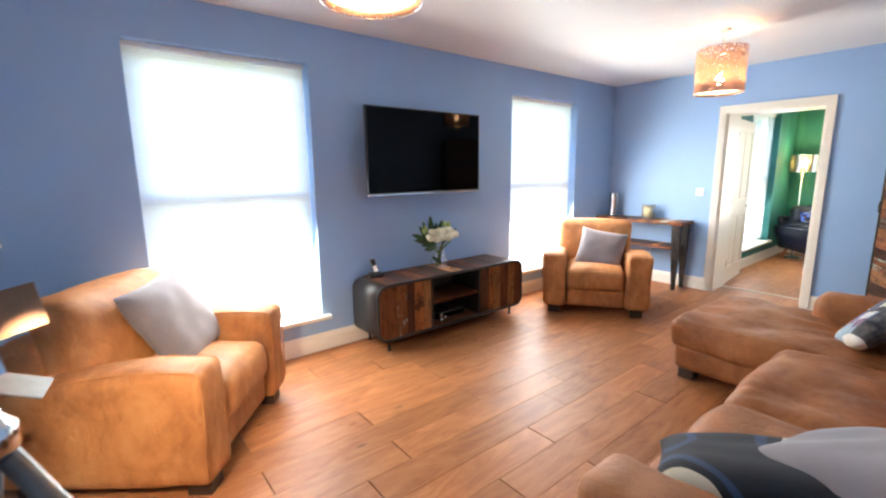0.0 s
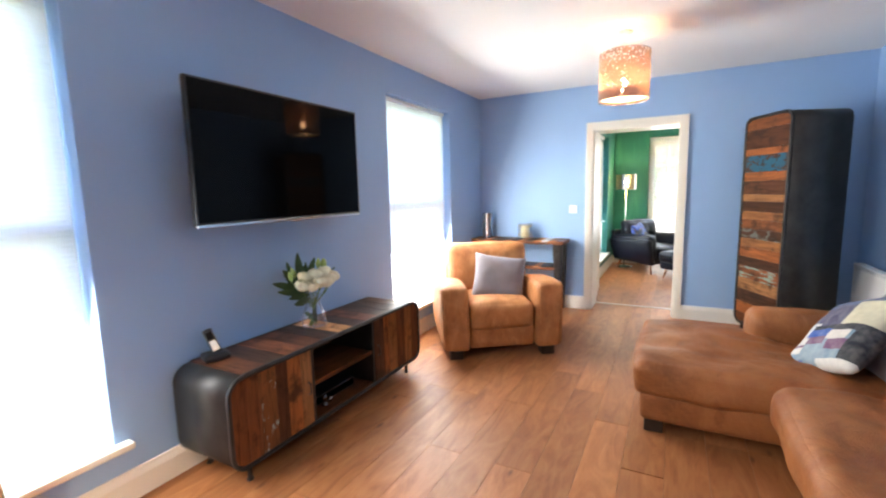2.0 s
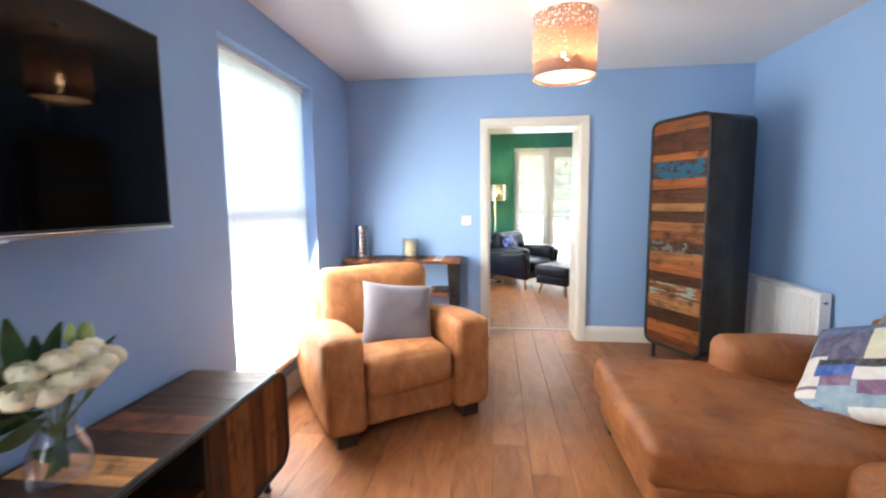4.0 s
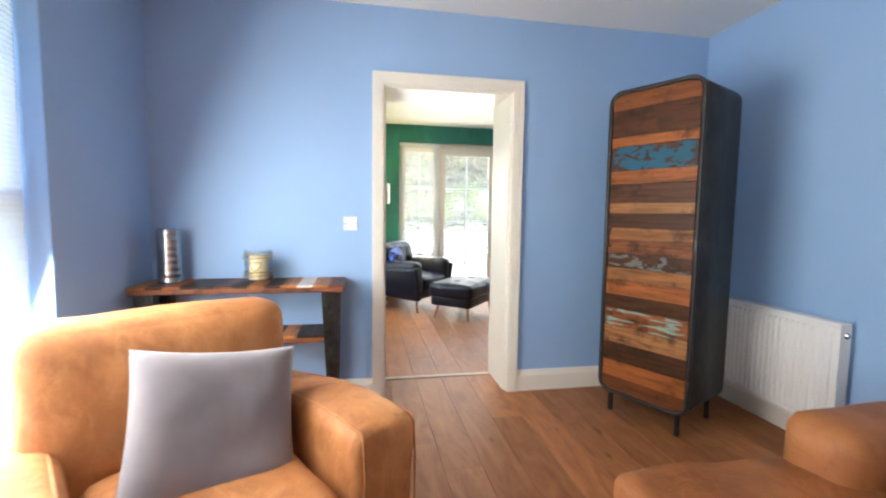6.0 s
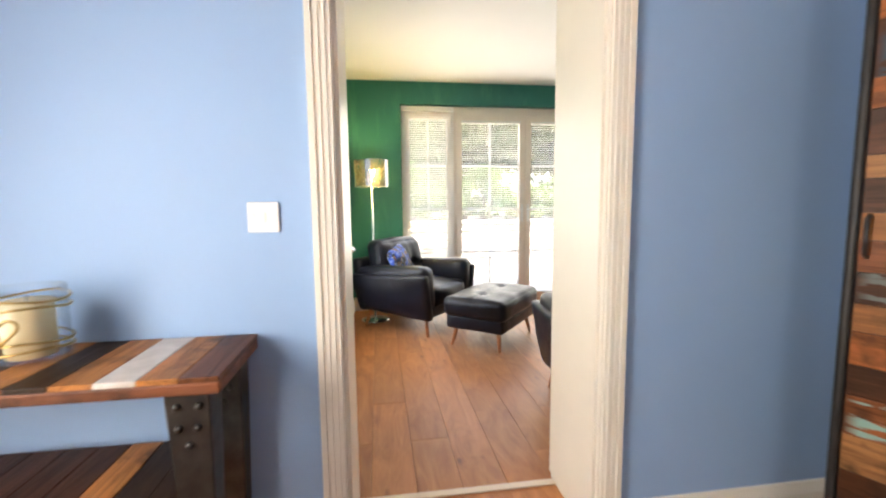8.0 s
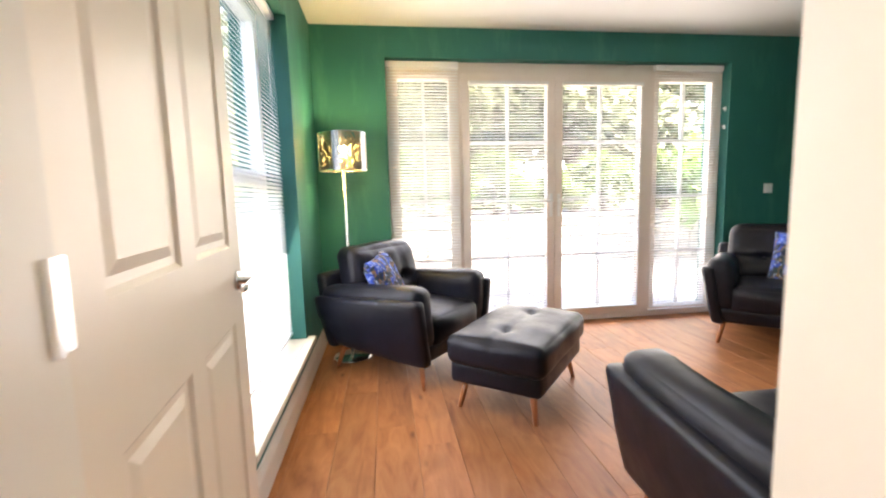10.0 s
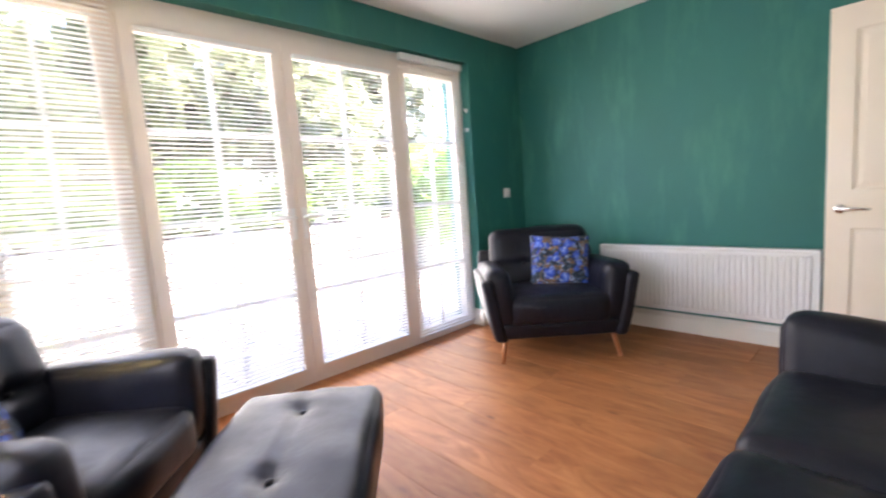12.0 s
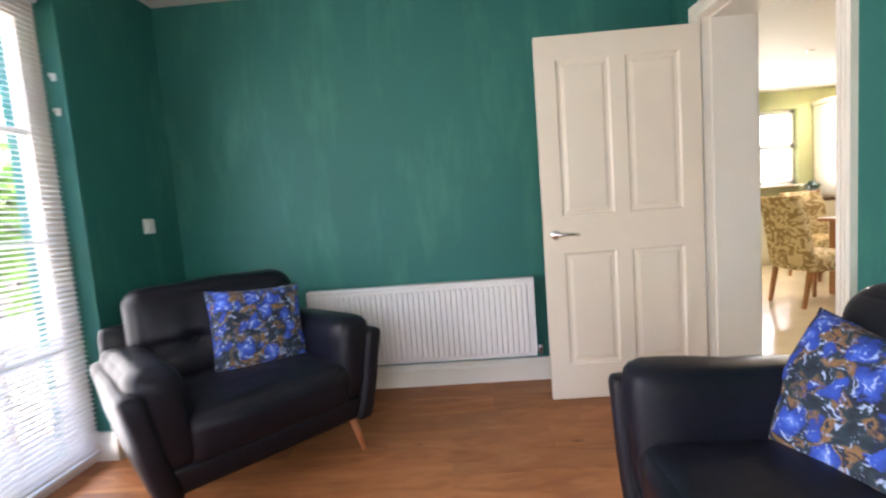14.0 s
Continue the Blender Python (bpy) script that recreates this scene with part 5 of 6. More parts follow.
def silver_vase():
    v = thing("cylinder_vase", "tall hammered silver cylinder vase on the console table", "vase", pose(5.60, 3.28, 0.8185))
    prof = []
    for k in range(40):
        z = 0.30 * k / 39
        prof.append((0.060 + 0.0012 * math.sin(k * 1.25), z))
    part("body", revolve(prof + [(0.055, 0.30), (0.054, 0.02), (0.001, 0.02)], 32, False), M_TIN, v, "", True)
    part("base_ring", revolve([(0.062, 0.0), (0.064, 0.004), (0.062, 0.01), (0.05, 0.01)], 32), M_TIN, v, "", True)


silver_vase()
tagged(part("power_cable", tube([(5.69, 2.78, 0.47), (5.70, 2.80, 0.38), (5.69, 2.86, 0.27), (5.70, 2.95, 0.20), (5.69, 3.05, 0.22), (5.70, 3.14, 0.17), (5.71, 3.22, 0.16)], 0.003, 6), M_PVC, None, "", True), "thin white power cable hanging under the console table", "cable")


def candle_jar():
    c = thing("candle_jar", "glass candle jar with cream candle and wire heart", "candle", pose(5.59, 2.805, 0.8185) @ Matrix.Scale(1.22, 4))
    g = part("jar", revolve([(0.060, 0), (0.064, 0.004), (0.064, 0.150), (0.061, 0.150), (0.061, 0.010), (0.001, 0.010)], 32, False), M_THIN, c, "clear glass", True)
    g.visible_shadow = False
    part("candle", revolve([(0.040, 0.0115), (0.042, 0.016), (0.042, 0.118), (0.038, 0.124), (0.004, 0.121)], 28), M_WAX, c, "cream wax candle", True)
    part("wick", tube([(0, 0, 0.118), (0.002, 0, 0.132)], 0.0012, 5), M_BLACK, c)
    wire = plain("gold_wire", (0.45, 0.32, 0.12), 0.3, 0.9)
    for z, ph in ((0.030, 0.0), (0.045, 1.0), (0.112, 0.4), (0.128, 2.0)):
        part("wire", tube([(0.0675 * math.cos(a), 0.0675 * math.sin(a), z + 0.004 * math.sin(2 * a + ph)) for a in (2 * math.pi * k / 32 for k in range(33))], 0.0025, 6), wire, c, "gold wire hoop", True)
    heart = []
    for k in range(33):
        a = 2 * math.pi * k / 32
        u, w = 0.0022 * 16 * math.sin(a) ** 3 / 1.35, 0.0022 * (13 * math.cos(a) - 5 * math.cos(2 * a) - 2 * math.cos(3 * a) - math.cos(4 * a)) / 1.35
        ang = math.pi + u / 0.0675
        heart.append((0.0685 * math.cos(ang), 0.0685 * math.sin(ang), 0.078 + w))
    part("wire_heart", tube(heart, 0.0029, 6), wire, c, "gold wire heart", True)


candle_jar()


def shade_mat(name, color, holes, scale, metal=0.0, trans=0.5):
    """A lamp shade with small holes cut in it."""
    def build(nt, b):
        v = coords(nt)
        b.inputs["Base Color"].default_value = (*color, 1)
        b.inputs["Roughness"].default_value = 0.35
        b.inputs["Metallic"].default_value = metal
        tr = nt.nodes.new("ShaderNodeBsdfTranslucent")
        tr.inputs["Color"].default_value = (*color, 1)
        mx = nt.nodes.new("ShaderNodeMixShader")
        mx.inputs[0].default_value = trans
        nt.links.new(b.outputs[0], mx.inputs[1])
        nt.links.new(tr.outputs[0], mx.inputs[2])
        tp = nt.nodes.new("ShaderNodeBsdfTransparent")
        m2 = nt.nodes.new("ShaderNodeMixShader")
        if metal:
            f = noise_tex(nt, v, scale, 3, 0.6, 1.2)
            fac = ramp(nt, f, [(holes, (0, 0, 0)), (holes + 0.02, (1, 1, 1))])
        else:
            vo = node(nt, "TexVoronoi", Scale=scale)
            nt.links.new(v, vo.inputs["Vector"])
            fac = ramp(nt, vo.outputs["Distance"], [(holes, (1, 1, 1)), (holes + 0.03, (0, 0, 0))])
        nt.links.new(fac, m2.inputs[0])
        nt.links.new(mx.outputs[0], m2.inputs[1])
        nt.links.new(tp.outputs[0], m2.inputs[2])
        nt.links.new(m2.outputs[0], nt.nodes["Material Output"].inputs[0])
    return material(name, build)


M_PSHADE = shade_mat("smoky_perforated_shade", (0.30, 0.20, 0.155), 0.30, 60, 0.0, 0.28)
M_PBAND = shade_mat("open_perforated_shade", (0.34, 0.24, 0.19), 0.40, 60, 0.0, 0.30)
M_DIFF = shade_mat("frosted_diffuser", (0.75, 0.68, 0.58), -1.0, 60, 0.0, 0.55)
M_FSHADE = shade_mat("cut_chrome_shade", (0.26, 0.23, 0.16), 0.55, 30, 1.0, 0.0)


def pendant(m, label):
    p = thing("pendant_lamp", label, "pendant lamp", m, "pendant lamps")
    part("ceiling_rose", revolve([(0.05, 0.0), (0.05, -0.012), (0.03, -0.028), (0.01, -0.032)], 24), M_PVC, p, "", True)
    part("cord", tube([(0, 0, -0.03), (0, 0, -0.27)], 0.004, 8), M_PVC, p)
    part("lamp_holder", revolve([(0.012, -0.26), (0.019, -0.27), (0.019, -0.315), (0.015, -0.325)], 16), M_PVC, p, "", True)
    part("bulb", revolve([(0.012, -0.323), (0.015, -0.335), (0.024, -0.36), (0.028, -0.385), (0.023, -0.41), (0.010, -0.422), (0.001, -0.424)], 20, False), M_BULB, p, "lit warm bulb", True)
    part("shade", revolve([(0.175, -0.48), (0.175, -0.235)], 56, False), M_PSHADE, p, "smoky perforated drum shade", True)
    part("upper_band", revolve([(0.175, -0.235), (0.175, -0.145)], 56, False), M_PBAND, p, "openly perforated top band", True)
    part("inner_band", revolve([(0.168, -0.475), (0.168, -0.41)], 56, False), M_PSHADE, p, "", True)
    part("diffuser", revolve([(0.160, -0.462), (0.120, -0.468), (0.001, -0.470)], 40, False), M_DIFF, p, "frosted bottom diffuser", True)
    for z in (-0.48, -0.145):
        part("rim", tube([(0.175 * math.cos(a), 0.175 * math.sin(a), z) for a in (2 * math.pi * k / 48 for k in range(49))], 0.0025, 6), M_CHROME, p, "", True)
    for k in range(3):
        a = 2 * math.pi * k / 3
        part("spoke", tube([(0.018 * math.cos(a), 0.018 * math.sin(a), -0.275), (0.175 * math.cos(a), 0.175 * math.sin(a), -0.147)], 0.002, 6), M_CHROME, p)
    return p


PEND = [(4.165, 1.622), (1.00, 1.60)]
for x, y in PEND:
    pendant(pose(x, y, CEIL), "lit smoky drum pendant lamp hanging from the ceiling")


def studio_lamp():
    """A tripod spotlight with four barn doors."""
    s = thing("tripod_spotlight", "metal tripod spotlight with open barn doors", "floor lamp", pose(-0.015, 1.22, 0))
    grey = plain("brushed_grey_metal", (0.17, 0.16, 0.15), 0.4, 0.8, 0.2, 20)
    hub = Vector((-0.02, 0.0, 0.98))
    for k, a in enumerate((-12, 118, 228)):
        foot = Vector((0.42 * math.cos(radians(a)), 0.42 * math.sin(radians(a)), 0.012))
        leg = part("leg", tube([hub, foot], [0.020, 0.016], 12), grey, s, "grey metal tripod leg", True)
        part("rubber_foot", moved(revolve([(0.018, -0.012), (0.020, 0.0), (0.016, 0.03)], 12), Matrix.Translation(foot)), M_BLACK, leg, "", True)
    part("hub", revolve([(0.03, 0.94), (0.04, 0.96), (0.04, 1.0), (0.02, 1.02), (0.012, 1.08)], 20), M_CHROME, s, "", True, Matrix.Translation((hub.x, hub.y, 0)))
    hm = pose(hub.x - 0.03, hub.y, 1.17, 0, 0, 0)
    aim = hm @ pose(0, 0, 0, 0, 82, -8)
    part("housing", revolve([(0.03, -0.16), (0.065, -0.15), (0.082, -0.10), (0.085, 0.0), (0.085, 0.02)], 28), grey, s, "", True, aim)
    l = part("lens", revolve([(0.001, 0.05), (0.03, 0.047), (0.055, 0.038), (0.074, 0.022), (0.076, 0.012)], 28, False), M_GLASS, s, "thick glass lens", True, aim)
    part("lens_ring", revolve([(0.076, 0.0), (0.090, 0.0), (0.090, 0.03), (0.076, 0.03)], 28), M_CHROME, s, "", True, aim)
    wood = plain("bronze_flap", (0.22, 0.12, 0.07), 0.35, 0.6, 0.2)
    for k, mat in enumerate((wood, wood, M_CHROME, grey)):
        fb = bbox(-0.045, 0.0, -0.0012, 0.045, 0.085, 0.0012, 0.001, 1)
        flap = part("barn_door", fb, mat, s, "hinged metal flap", False, aim @ pose(0, 0, 0, 0, 0, 90 * k) @ pose(0, 0.088, 0.03, 58, 0, 0))
    for sgn in (-1, 1):
        part("yoke", tube([(hub.x - 0.03, sgn * 0.095, 1.17), (hub.x - 0.03, sgn * 0.095, 1.08), (hub.x - 0.03, sgn * 0.03, 1.06), (hub.x, 0, 1.06)], 0.007, 8), M_CHROME, s, "", True)


studio_lamp()
# beam added to brighten the near armchair's side, off the lamp head's axis
_spot = lamp("spotlight_glow", "SPOT", look((0.03, 1.24, 1.15), (0.40, 2.3, 0.42)), 7.0, (1.0, 0.80, 0.56), 0.05)
_spot.data.spot_size, _spot.data.spot_blend = radians(58), 0.7

# ---- green-room furniture ----
def leather_seat(name, m, W, seats, label, category, group=""):
    """A low black leather seat with flared sides on splayed wooden legs; the front is at y=0."""
    D = 0.86
    c = thing(name, label, category, m, group)

    def flare(s):
        def f(p):
            t = max(0.0, min(1.0, (p.z + 0.20) / 0.40))
            back = (p.y + D / 2) / D
            z = p.z + (0.05 * (0.5 - back) if p.z > 0 else 0.05 * max(0.0, back - 0.25) * (1 - t))
            return Vector((p.x + s * 0.085 * (t - 1) * (1 - t * 0.25), p.y - 0.03 * (0.5 - back) * t, z))
        return f

    for s in (-1, 1):
        part("side_panel", soft(0.085, D - 0.02, 0.395, 0.030, (0.014, 0.006, 0), 12, 0.004, 4, s + 2, flare(s)), M_NAVY, c, "", True, pose(s * (W / 2 - 0.042), D / 2, 0.3475))
        arm = part("arm", soft(0.165, D - 0.06, 0.36, 0.055, (0.012, 0.012, 0.016), 12, 0.010, 5, s + 6, flare(s * 0.6)), M_NAVY, c, "padded arm", True, pose(s * (W / 2 - 0.118), D / 2 + 0.005, 0.425))
        part("piping", tube([(s * (W / 2 - 0.052), 0.05, 0.575), (s * (W / 2 - 0.050), D * 0.4, 0.572), (s * (W / 2 - 0.052), D - 0.08, 0.552)], 0.0035, 6), M_NAVY, c, "", True)
    inner = W - 0.36

    def under(p):
        t = (p.z + 0.06) / 0.12
        return Vector((p.x * (0.93 + 0.07 * t), p.y + 0.02 * (1 - t) * (1 if p.y < 0 else -1), p.z))

    part("seat_frame", soft(W - 0.20, D - 0.04, 0.12, 0.03, (0.004, 0.006, 0), 8, 0.003, 4, 3, under), M_NAVY, c, "", True, pose(0, D / 2, 0.215))
    sw = inner / seats
    for k in range(seats):
        x = -inner / 2 + sw * (k + 0.5)
        part("seat_cushion", soft(sw - 0.006, D - 0.20, 0.20, 0.055, (0, 0.022, 0.024), 14, 0.010, 5, 20 + k), M_NAVY, c, "", True, pose(x, 0.345, 0.335))
        bw = (inner + 0.10) / seats
        xb = -(inner + 0.10) / 2 + bw * (k + 0.5)

        def tuft(p, bw=bw):
            q = Vector((p.x, p.y + 0.20 * p.z, p.z))
            if p.y < 0:
                for tx in (-bw * 0.18, bw * 0.18):
                    d = math.hypot(p.x - tx, p.z + 0.02)
                    q.y += 0.030 * math.exp(-(d / 0.045) ** 2) + 0.012 * math.exp(-((p.z + 0.02) / 0.02) ** 2)
                    q.y += 0.010 * math.exp(-((p.x - tx) / 0.016) ** 2) * (1 if p.z > -0.02 else 0.6)
            return q

        bc = part("back_cushion", soft(bw - 0.006, 0.20, 0.45, 0.075, (0, 0.040, 0.016), 26, 0.010, 5, 40 + k, tuft), M_NAVY, c, "tufted leather back cushion", True, pose(xb, D - 0.20, 0.605))
        for tx in (-bw * 0.18, bw * 0.18):
            part("button", moved(revolve([(0.012, 0.0), (0.011, 0.005), (0.004, 0.009)], 12), pose(tx, -0.100, -0.02, 90)), M_NAVY, bc, "", True)
    part("back_panel", soft(W - 0.10, 0.10, 0.50, 0.04, (0, 0.012, 0), 10, 0.004, 4, 8, lean(0.16)), M_NAVY, c, "", True, pose(0, D - 0.055, 0.42))
    for sx in (-1, 1):
        for y, dy in ((0.10, -0.045), (D - 0.12, 0.05)):
            x = sx * (W / 2 - 0.16)
            part("leg", tube([(x + sx * 0.035, y + dy, 0.0), (x, y, 0.175)], [0.012, 0.021], 12), M_LEG, c, "tapered orange-brown wooden leg", True)
    return c


C1 = pose(8.40, 1.285, 0, 0, 0, -41)
C2 = pose(8.275, -0.98, 0, 0, 0, -134) @ Matrix.Scale(1.03, 4)
C3 = pose(7.06, 0.165, 0, 0, 0, 90)
leather_seat("armchair", C1, 0.93, 1, "black leather armchair with floral cushion beside the footstool", "armchair", "black leather armchairs")
leather_seat("armchair", C2, 1.03, 1, "black leather armchair with floral cushion in the corner", "armchair", "black leather armchairs")
leather_seat("loveseat", C3, 1.70, 2, "black leather two-seat sofa with a floral cushion", "sofa")
pillow("cushion", C1 @ pose(-0.16, 0.47, 0.595, 66, 0, 24) @ pose(0, 0, 0, 0, 0, 6), 0.40, 0.14, M_FLORAL, "blue floral cushion on the black leather armchair", "floral cushions", 7)
pillow("cushion", C2 @ pose(0.11, 0.445, 0.585, 64, 0, -6) @ pose(0, 0, 0, 0, 0, -4), 0.44, 0.14, M_FLORAL, "blue floral cushion on the black leather armchair", "floral cushions", 8)
pillow("cushion", C3 @ pose(-0.51, 0.50, 0.545, 62, 0, 14) @ pose(0, 0, 0, 0, 0, -8), 0.44, 0.15, M_FLORAL, "blue floral cushion on the leather sofa", "floral cushions", 9)


def footstool():
    f = thing("footstool", "black leather buttoned footstool on wooden legs", "footstool", pose(8.08, 0.985, 0, 0, 0, -39))
    L, Wd = 0.82, 0.555
    spots = [(-0.20, 0.0), (0.20, 0.0)]

    def tuft(p):
        q = p.copy()
        if p.z > 0:
            for tx, ty in spots:
                d = math.hypot(p.x - tx, p.y - ty)
                q.z -= 0.026 * math.exp(-(d / 0.04) ** 2)
                q.z -= 0.007 * math.exp(-((p.x - tx) / 0.012) ** 2)
            q.z -= 0.007 * math.exp(-(p.y / 0.012) ** 2)
        return q

    top = part("top_cushion", soft(L, Wd, 0.17, 0.055, (0.012, 0.012, 0.020), 34, 0.008, 6, 1, tuft), M_NAVY, f, "buttoned leather top", True, pose(0, 0, 0.335))
    for tx, ty in spots:
        part("button", moved(revolve([(0.012, 0), (0.011, 0.005), (0.004, 0.009)], 12), pose(tx, ty, 0.073)), M_NAVY, top, "", True)
    part("frame", soft(L - 0.05, Wd - 0.04, 0.13, 0.03, (0.004, 0.004, 0), 8, 0.004, 5, 2), M_NAVY, f, "", True, pose(0, 0, 0.215))
    for sx in (-1, 1):
        for sy in (-1, 1):
            x, y = sx * (L / 2 - 0.10), sy * (Wd / 2 - 0.09)
            part("leg", tube([(x + sx * 0.035, y + sy * 0.03, 0), (x, y, 0.165)], [0.012, 0.021], 12), M_LEG, f, "tapered orange-brown wooden leg", True)


footstool()


def floor_lamp():
    l = thing("floor_lamp", "lit chrome floor lamp with a cut-out drum shade", "floor lamp", pose(8.86, 2.015, 0))
    part("base", revolve([(0.14, 0), (0.14, 0.008), (0.13, 0.016), (0.02, 0.022), (0.012, 0.03)], 32), M_CHROME, l, "", True)
    part("pole", revolve([(0.011, 0.025), (0.011, 1.42)], 16), M_CHROME, l, "chrome pole", True)
    part("lamp_holder", revolve([(0.020, 1.40), (0.022, 1.41), (0.022, 1.45)], 16), M_CHROME, l, "", True)
    part("bulb", revolve([(0.012, 1.45), (0.016, 1.46), (0.028, 1.49), (0.031, 1.51), (0.024, 1.535), (0.001, 1.545)], 20, False), M_BULB2, l, "lit warm bulb", True)
    part("shade", revolve([(0.165, 1.355), (0.165, 1.61)], 56, False), M_FSHADE, l, "cut-out chrome drum shade", True)
    for k in range(5):
        a = 2 * math.pi * (k + 0.35) / 5
        sb = bmesh.new()
        cols = [[sb.verts.new((0.167 * math.cos(a + d), 0.167 * math.sin(a + d), z)) for d in (-0.15, -0.05, 0.05, 0.15)] for z in (1.356, 1.609)]
        for i in range(3):
            sb.faces.new((cols[0][i], cols[0][i + 1], cols[1][i + 1], cols[1][i]))
        part("chrome_strip", sb, M_TIN, l, "shiny chrome strip of the shade", True)
    for z in (1.355, 1.61):
        part("rim", tube([(0.165 * math.cos(a), 0.165 * math.sin(a), z) for a in (2 * math.pi * k / 48 for k in range(49))], 0.003, 6), M_CHROME, l, "", True)
    for k in range(3):
        a = 2 * math.pi * k / 3
        part("spoke", tube([(0.02 * math.cos(a), 0.02 * math.sin(a), 1.41), (0.165 * math.cos(a), 0.165 * math.sin(a), 1.357)], 0.002, 6), M_CHROME, l)


floor_lamp()


def filler_cap(y, z):
    c = thing("wall_hook", "small white blind hook on the window reveal", "hook", pose(GR_E + 0.045, FR[0], z, 0, 0, 0))
    part("plate", bbox(-0.012, 0.0, -0.018, 0.012, 0.006, 0.018, 0.002), M_PVC, c)
    part("peg", tube([(0, 0.004, 0), (0, 0.022, -0.002), (0, 0.024, 0.012)], 0.004, 6), M_PVC, c)


filler_cap(0, 1.88)
filler_cap(0, 1.72)


# ---- kitchen beyond the second doorway ----
M_KCAB = plain("cream_cupboard", (0.80, 0.76, 0.62), 0.35, vary=0.02)
M_OAK = plain("honey_oak", (0.36, 0.17, 0.065), 0.35, vary=0.2, scale=12)
M_TOPDARK = plain("dark_worktop", (0.10, 0.045, 0.025), 0.3, vary=0.2, scale=20)


def damask():
    def build(nt, b):
        v = coords(nt)
        f = noise_tex(nt, v, 13, 2, 0.4, 1.6)
        c = ramp(nt, f, [(0.47, (0.36, 0.25, 0.10)), (0.52, (0.72, 0.62, 0.38))])
        nt.links.new(c, b.inputs["Base Color"])
        b.inputs["Roughness"].default_value = 0.8
    return material("gold_damask", build)


M_DAMASK = damask()


def kitchen_window():
    w = thing("window_5", "white kitchen window with bright daylight", "window", None, "", "structure")
    x0, x1, z0, z1 = KWIN
    y = K_S - 0.14
    part("window_frame", boxes((x0, y, z0, x0 + 0.06, y + 0.06, z1), (x1 - 0.06, y, z0, x1, y + 0.06, z1), (x0, y, z1 - 0.06, x1, y + 0.06, z1), (x0, y, z0, x1, y + 0.06, z0 + 0.06), (x0, y, 1.66, x1, y + 0.06, 1.72), ((x0 + x1) / 2 - 0.04, y, z0, (x0 + x1) / 2 + 0.04, y + 0.06, z1)), M_PVC, w)
    p = part("pane", boxes((x0 + 0.05, y + 0.026, z0 + 0.05, x1 - 0.05, y + 0.032, z1 - 0.05)), M_THIN, w)
    p.visible_shadow = False
    part("window_sill", bbox(x0 - 0.03, y + 0.06, z0 - 0.03, x1 + 0.03, K_S + 0.05, z0, 0.004), M_WHITE, w)


kitchen_window()


def base_unit(x0, x1):
    u = thing("kitchen_cabinet", "cream base cabinet under the kitchen window", "cabinet", pose((x0 + x1) / 2, K_S, 0), "kitchen base cabinets")
    w = x1 - x0
    part("carcass", boxes((-w / 2, 0.002, 0.10, w / 2, 0.55, 0.86)), M_KCAB, u)
    part("plinth", boxes((-w / 2, 0.002, 0, w / 2, 0.50, 0.10)), M_KCAB, u)
    d = part("door", bbox(-w / 2 + 0.003, 0.55, 0.11, w / 2 - 0.003, 0.57, 0.85, 0.003), M_KCAB, u)
    part("handle", tube([(w / 2 - 0.05, 0.57, 0.78), (w / 2 - 0.05, 0.60, 0.77), (w / 2 - 0.05, 0.60, 0.66), (w / 2 - 0.05, 0.57, 0.65)], 0.005, 6), M_CHROME, d, "", True)


for k in range(5):
    base_unit(2.22 + 0.6 * k, 2.22 + 0.6 * (k + 1))
tagged(part("worktop", bbox(2.22, K_S + 0.002, 0.86, 5.22, K_S + 0.60, 0.90, 0.006), M_TOPDARK), "dark wooden worktop on the cream cabinets", "worktop")


def tall_unit(y0, y1):
    u = thing("tall_cabinet", "tall cream kitchen cabinet against the wall", "cabinet", pose(K_W, (y0 + y1) / 2, 0), "tall kitchen cabinets")
    w = y1 - y0
    part("carcass", boxes((0.002, -w / 2, 0.0, 0.68, w / 2, 2.24)), M_KCAB, u)
    part("cornice", bbox(0.002, -w / 2, 2.24, 0.72, w / 2, 2.29, 0.006), M_KCAB, u)
    part("door", bbox(0.68, -w / 2 + 0.003, 0.92, 0.70, w / 2 - 0.003, 2.22, 0.003), M_KCAB, u)
    part("door", bbox(0.68, -w / 2 + 0.003, 0.10, 0.70, w / 2 - 0.003, 0.90, 0.003), M_KCAB, u)


for k in range(3):
    tall_unit(-6.08 + 0.62 * k, -6.08 + 0.62 * (k + 1))


def plant_pot():
    p = thing("potted_plant", "small potted green plant on the worktop", "plant", pose(2.42, K_S + 0.28, 0.9005))
    part("pot", revolve([(0.07, 0), (0.09, 0.10), (0.095, 0.11), (0.08, 0.11)], 20), plain("terracotta", (0.30, 0.12, 0.06), 0.7), p, "", True)
    rnd = random.Random(3)
    bm = bmesh.new()
    for k in range(90):
        a, e, r = rnd.uniform(0, 6.28), rnd.uniform(0.1, 1.5), rnd.uniform(0.05, 0.14)
        c = Vector((r * math.cos(a) * math.cos(e), r * math.sin(a) * math.cos(e), 0.12 + r * math.sin(e)))
        s, t = Vector((rnd.uniform(-1, 1), rnd.uniform(-1, 1), rnd.uniform(-1, 1))).normalized() * 0.025, Vector((rnd.uniform(-1, 1), rnd.uniform(-1, 1), rnd.uniform(-1, 1))).normalized() * 0.03
        bm.faces.new([bm.verts.new(c + q) for q in (s, t, -s, -t)])
    part("foliage", bm, M_LEAF, p)


plant_pot()


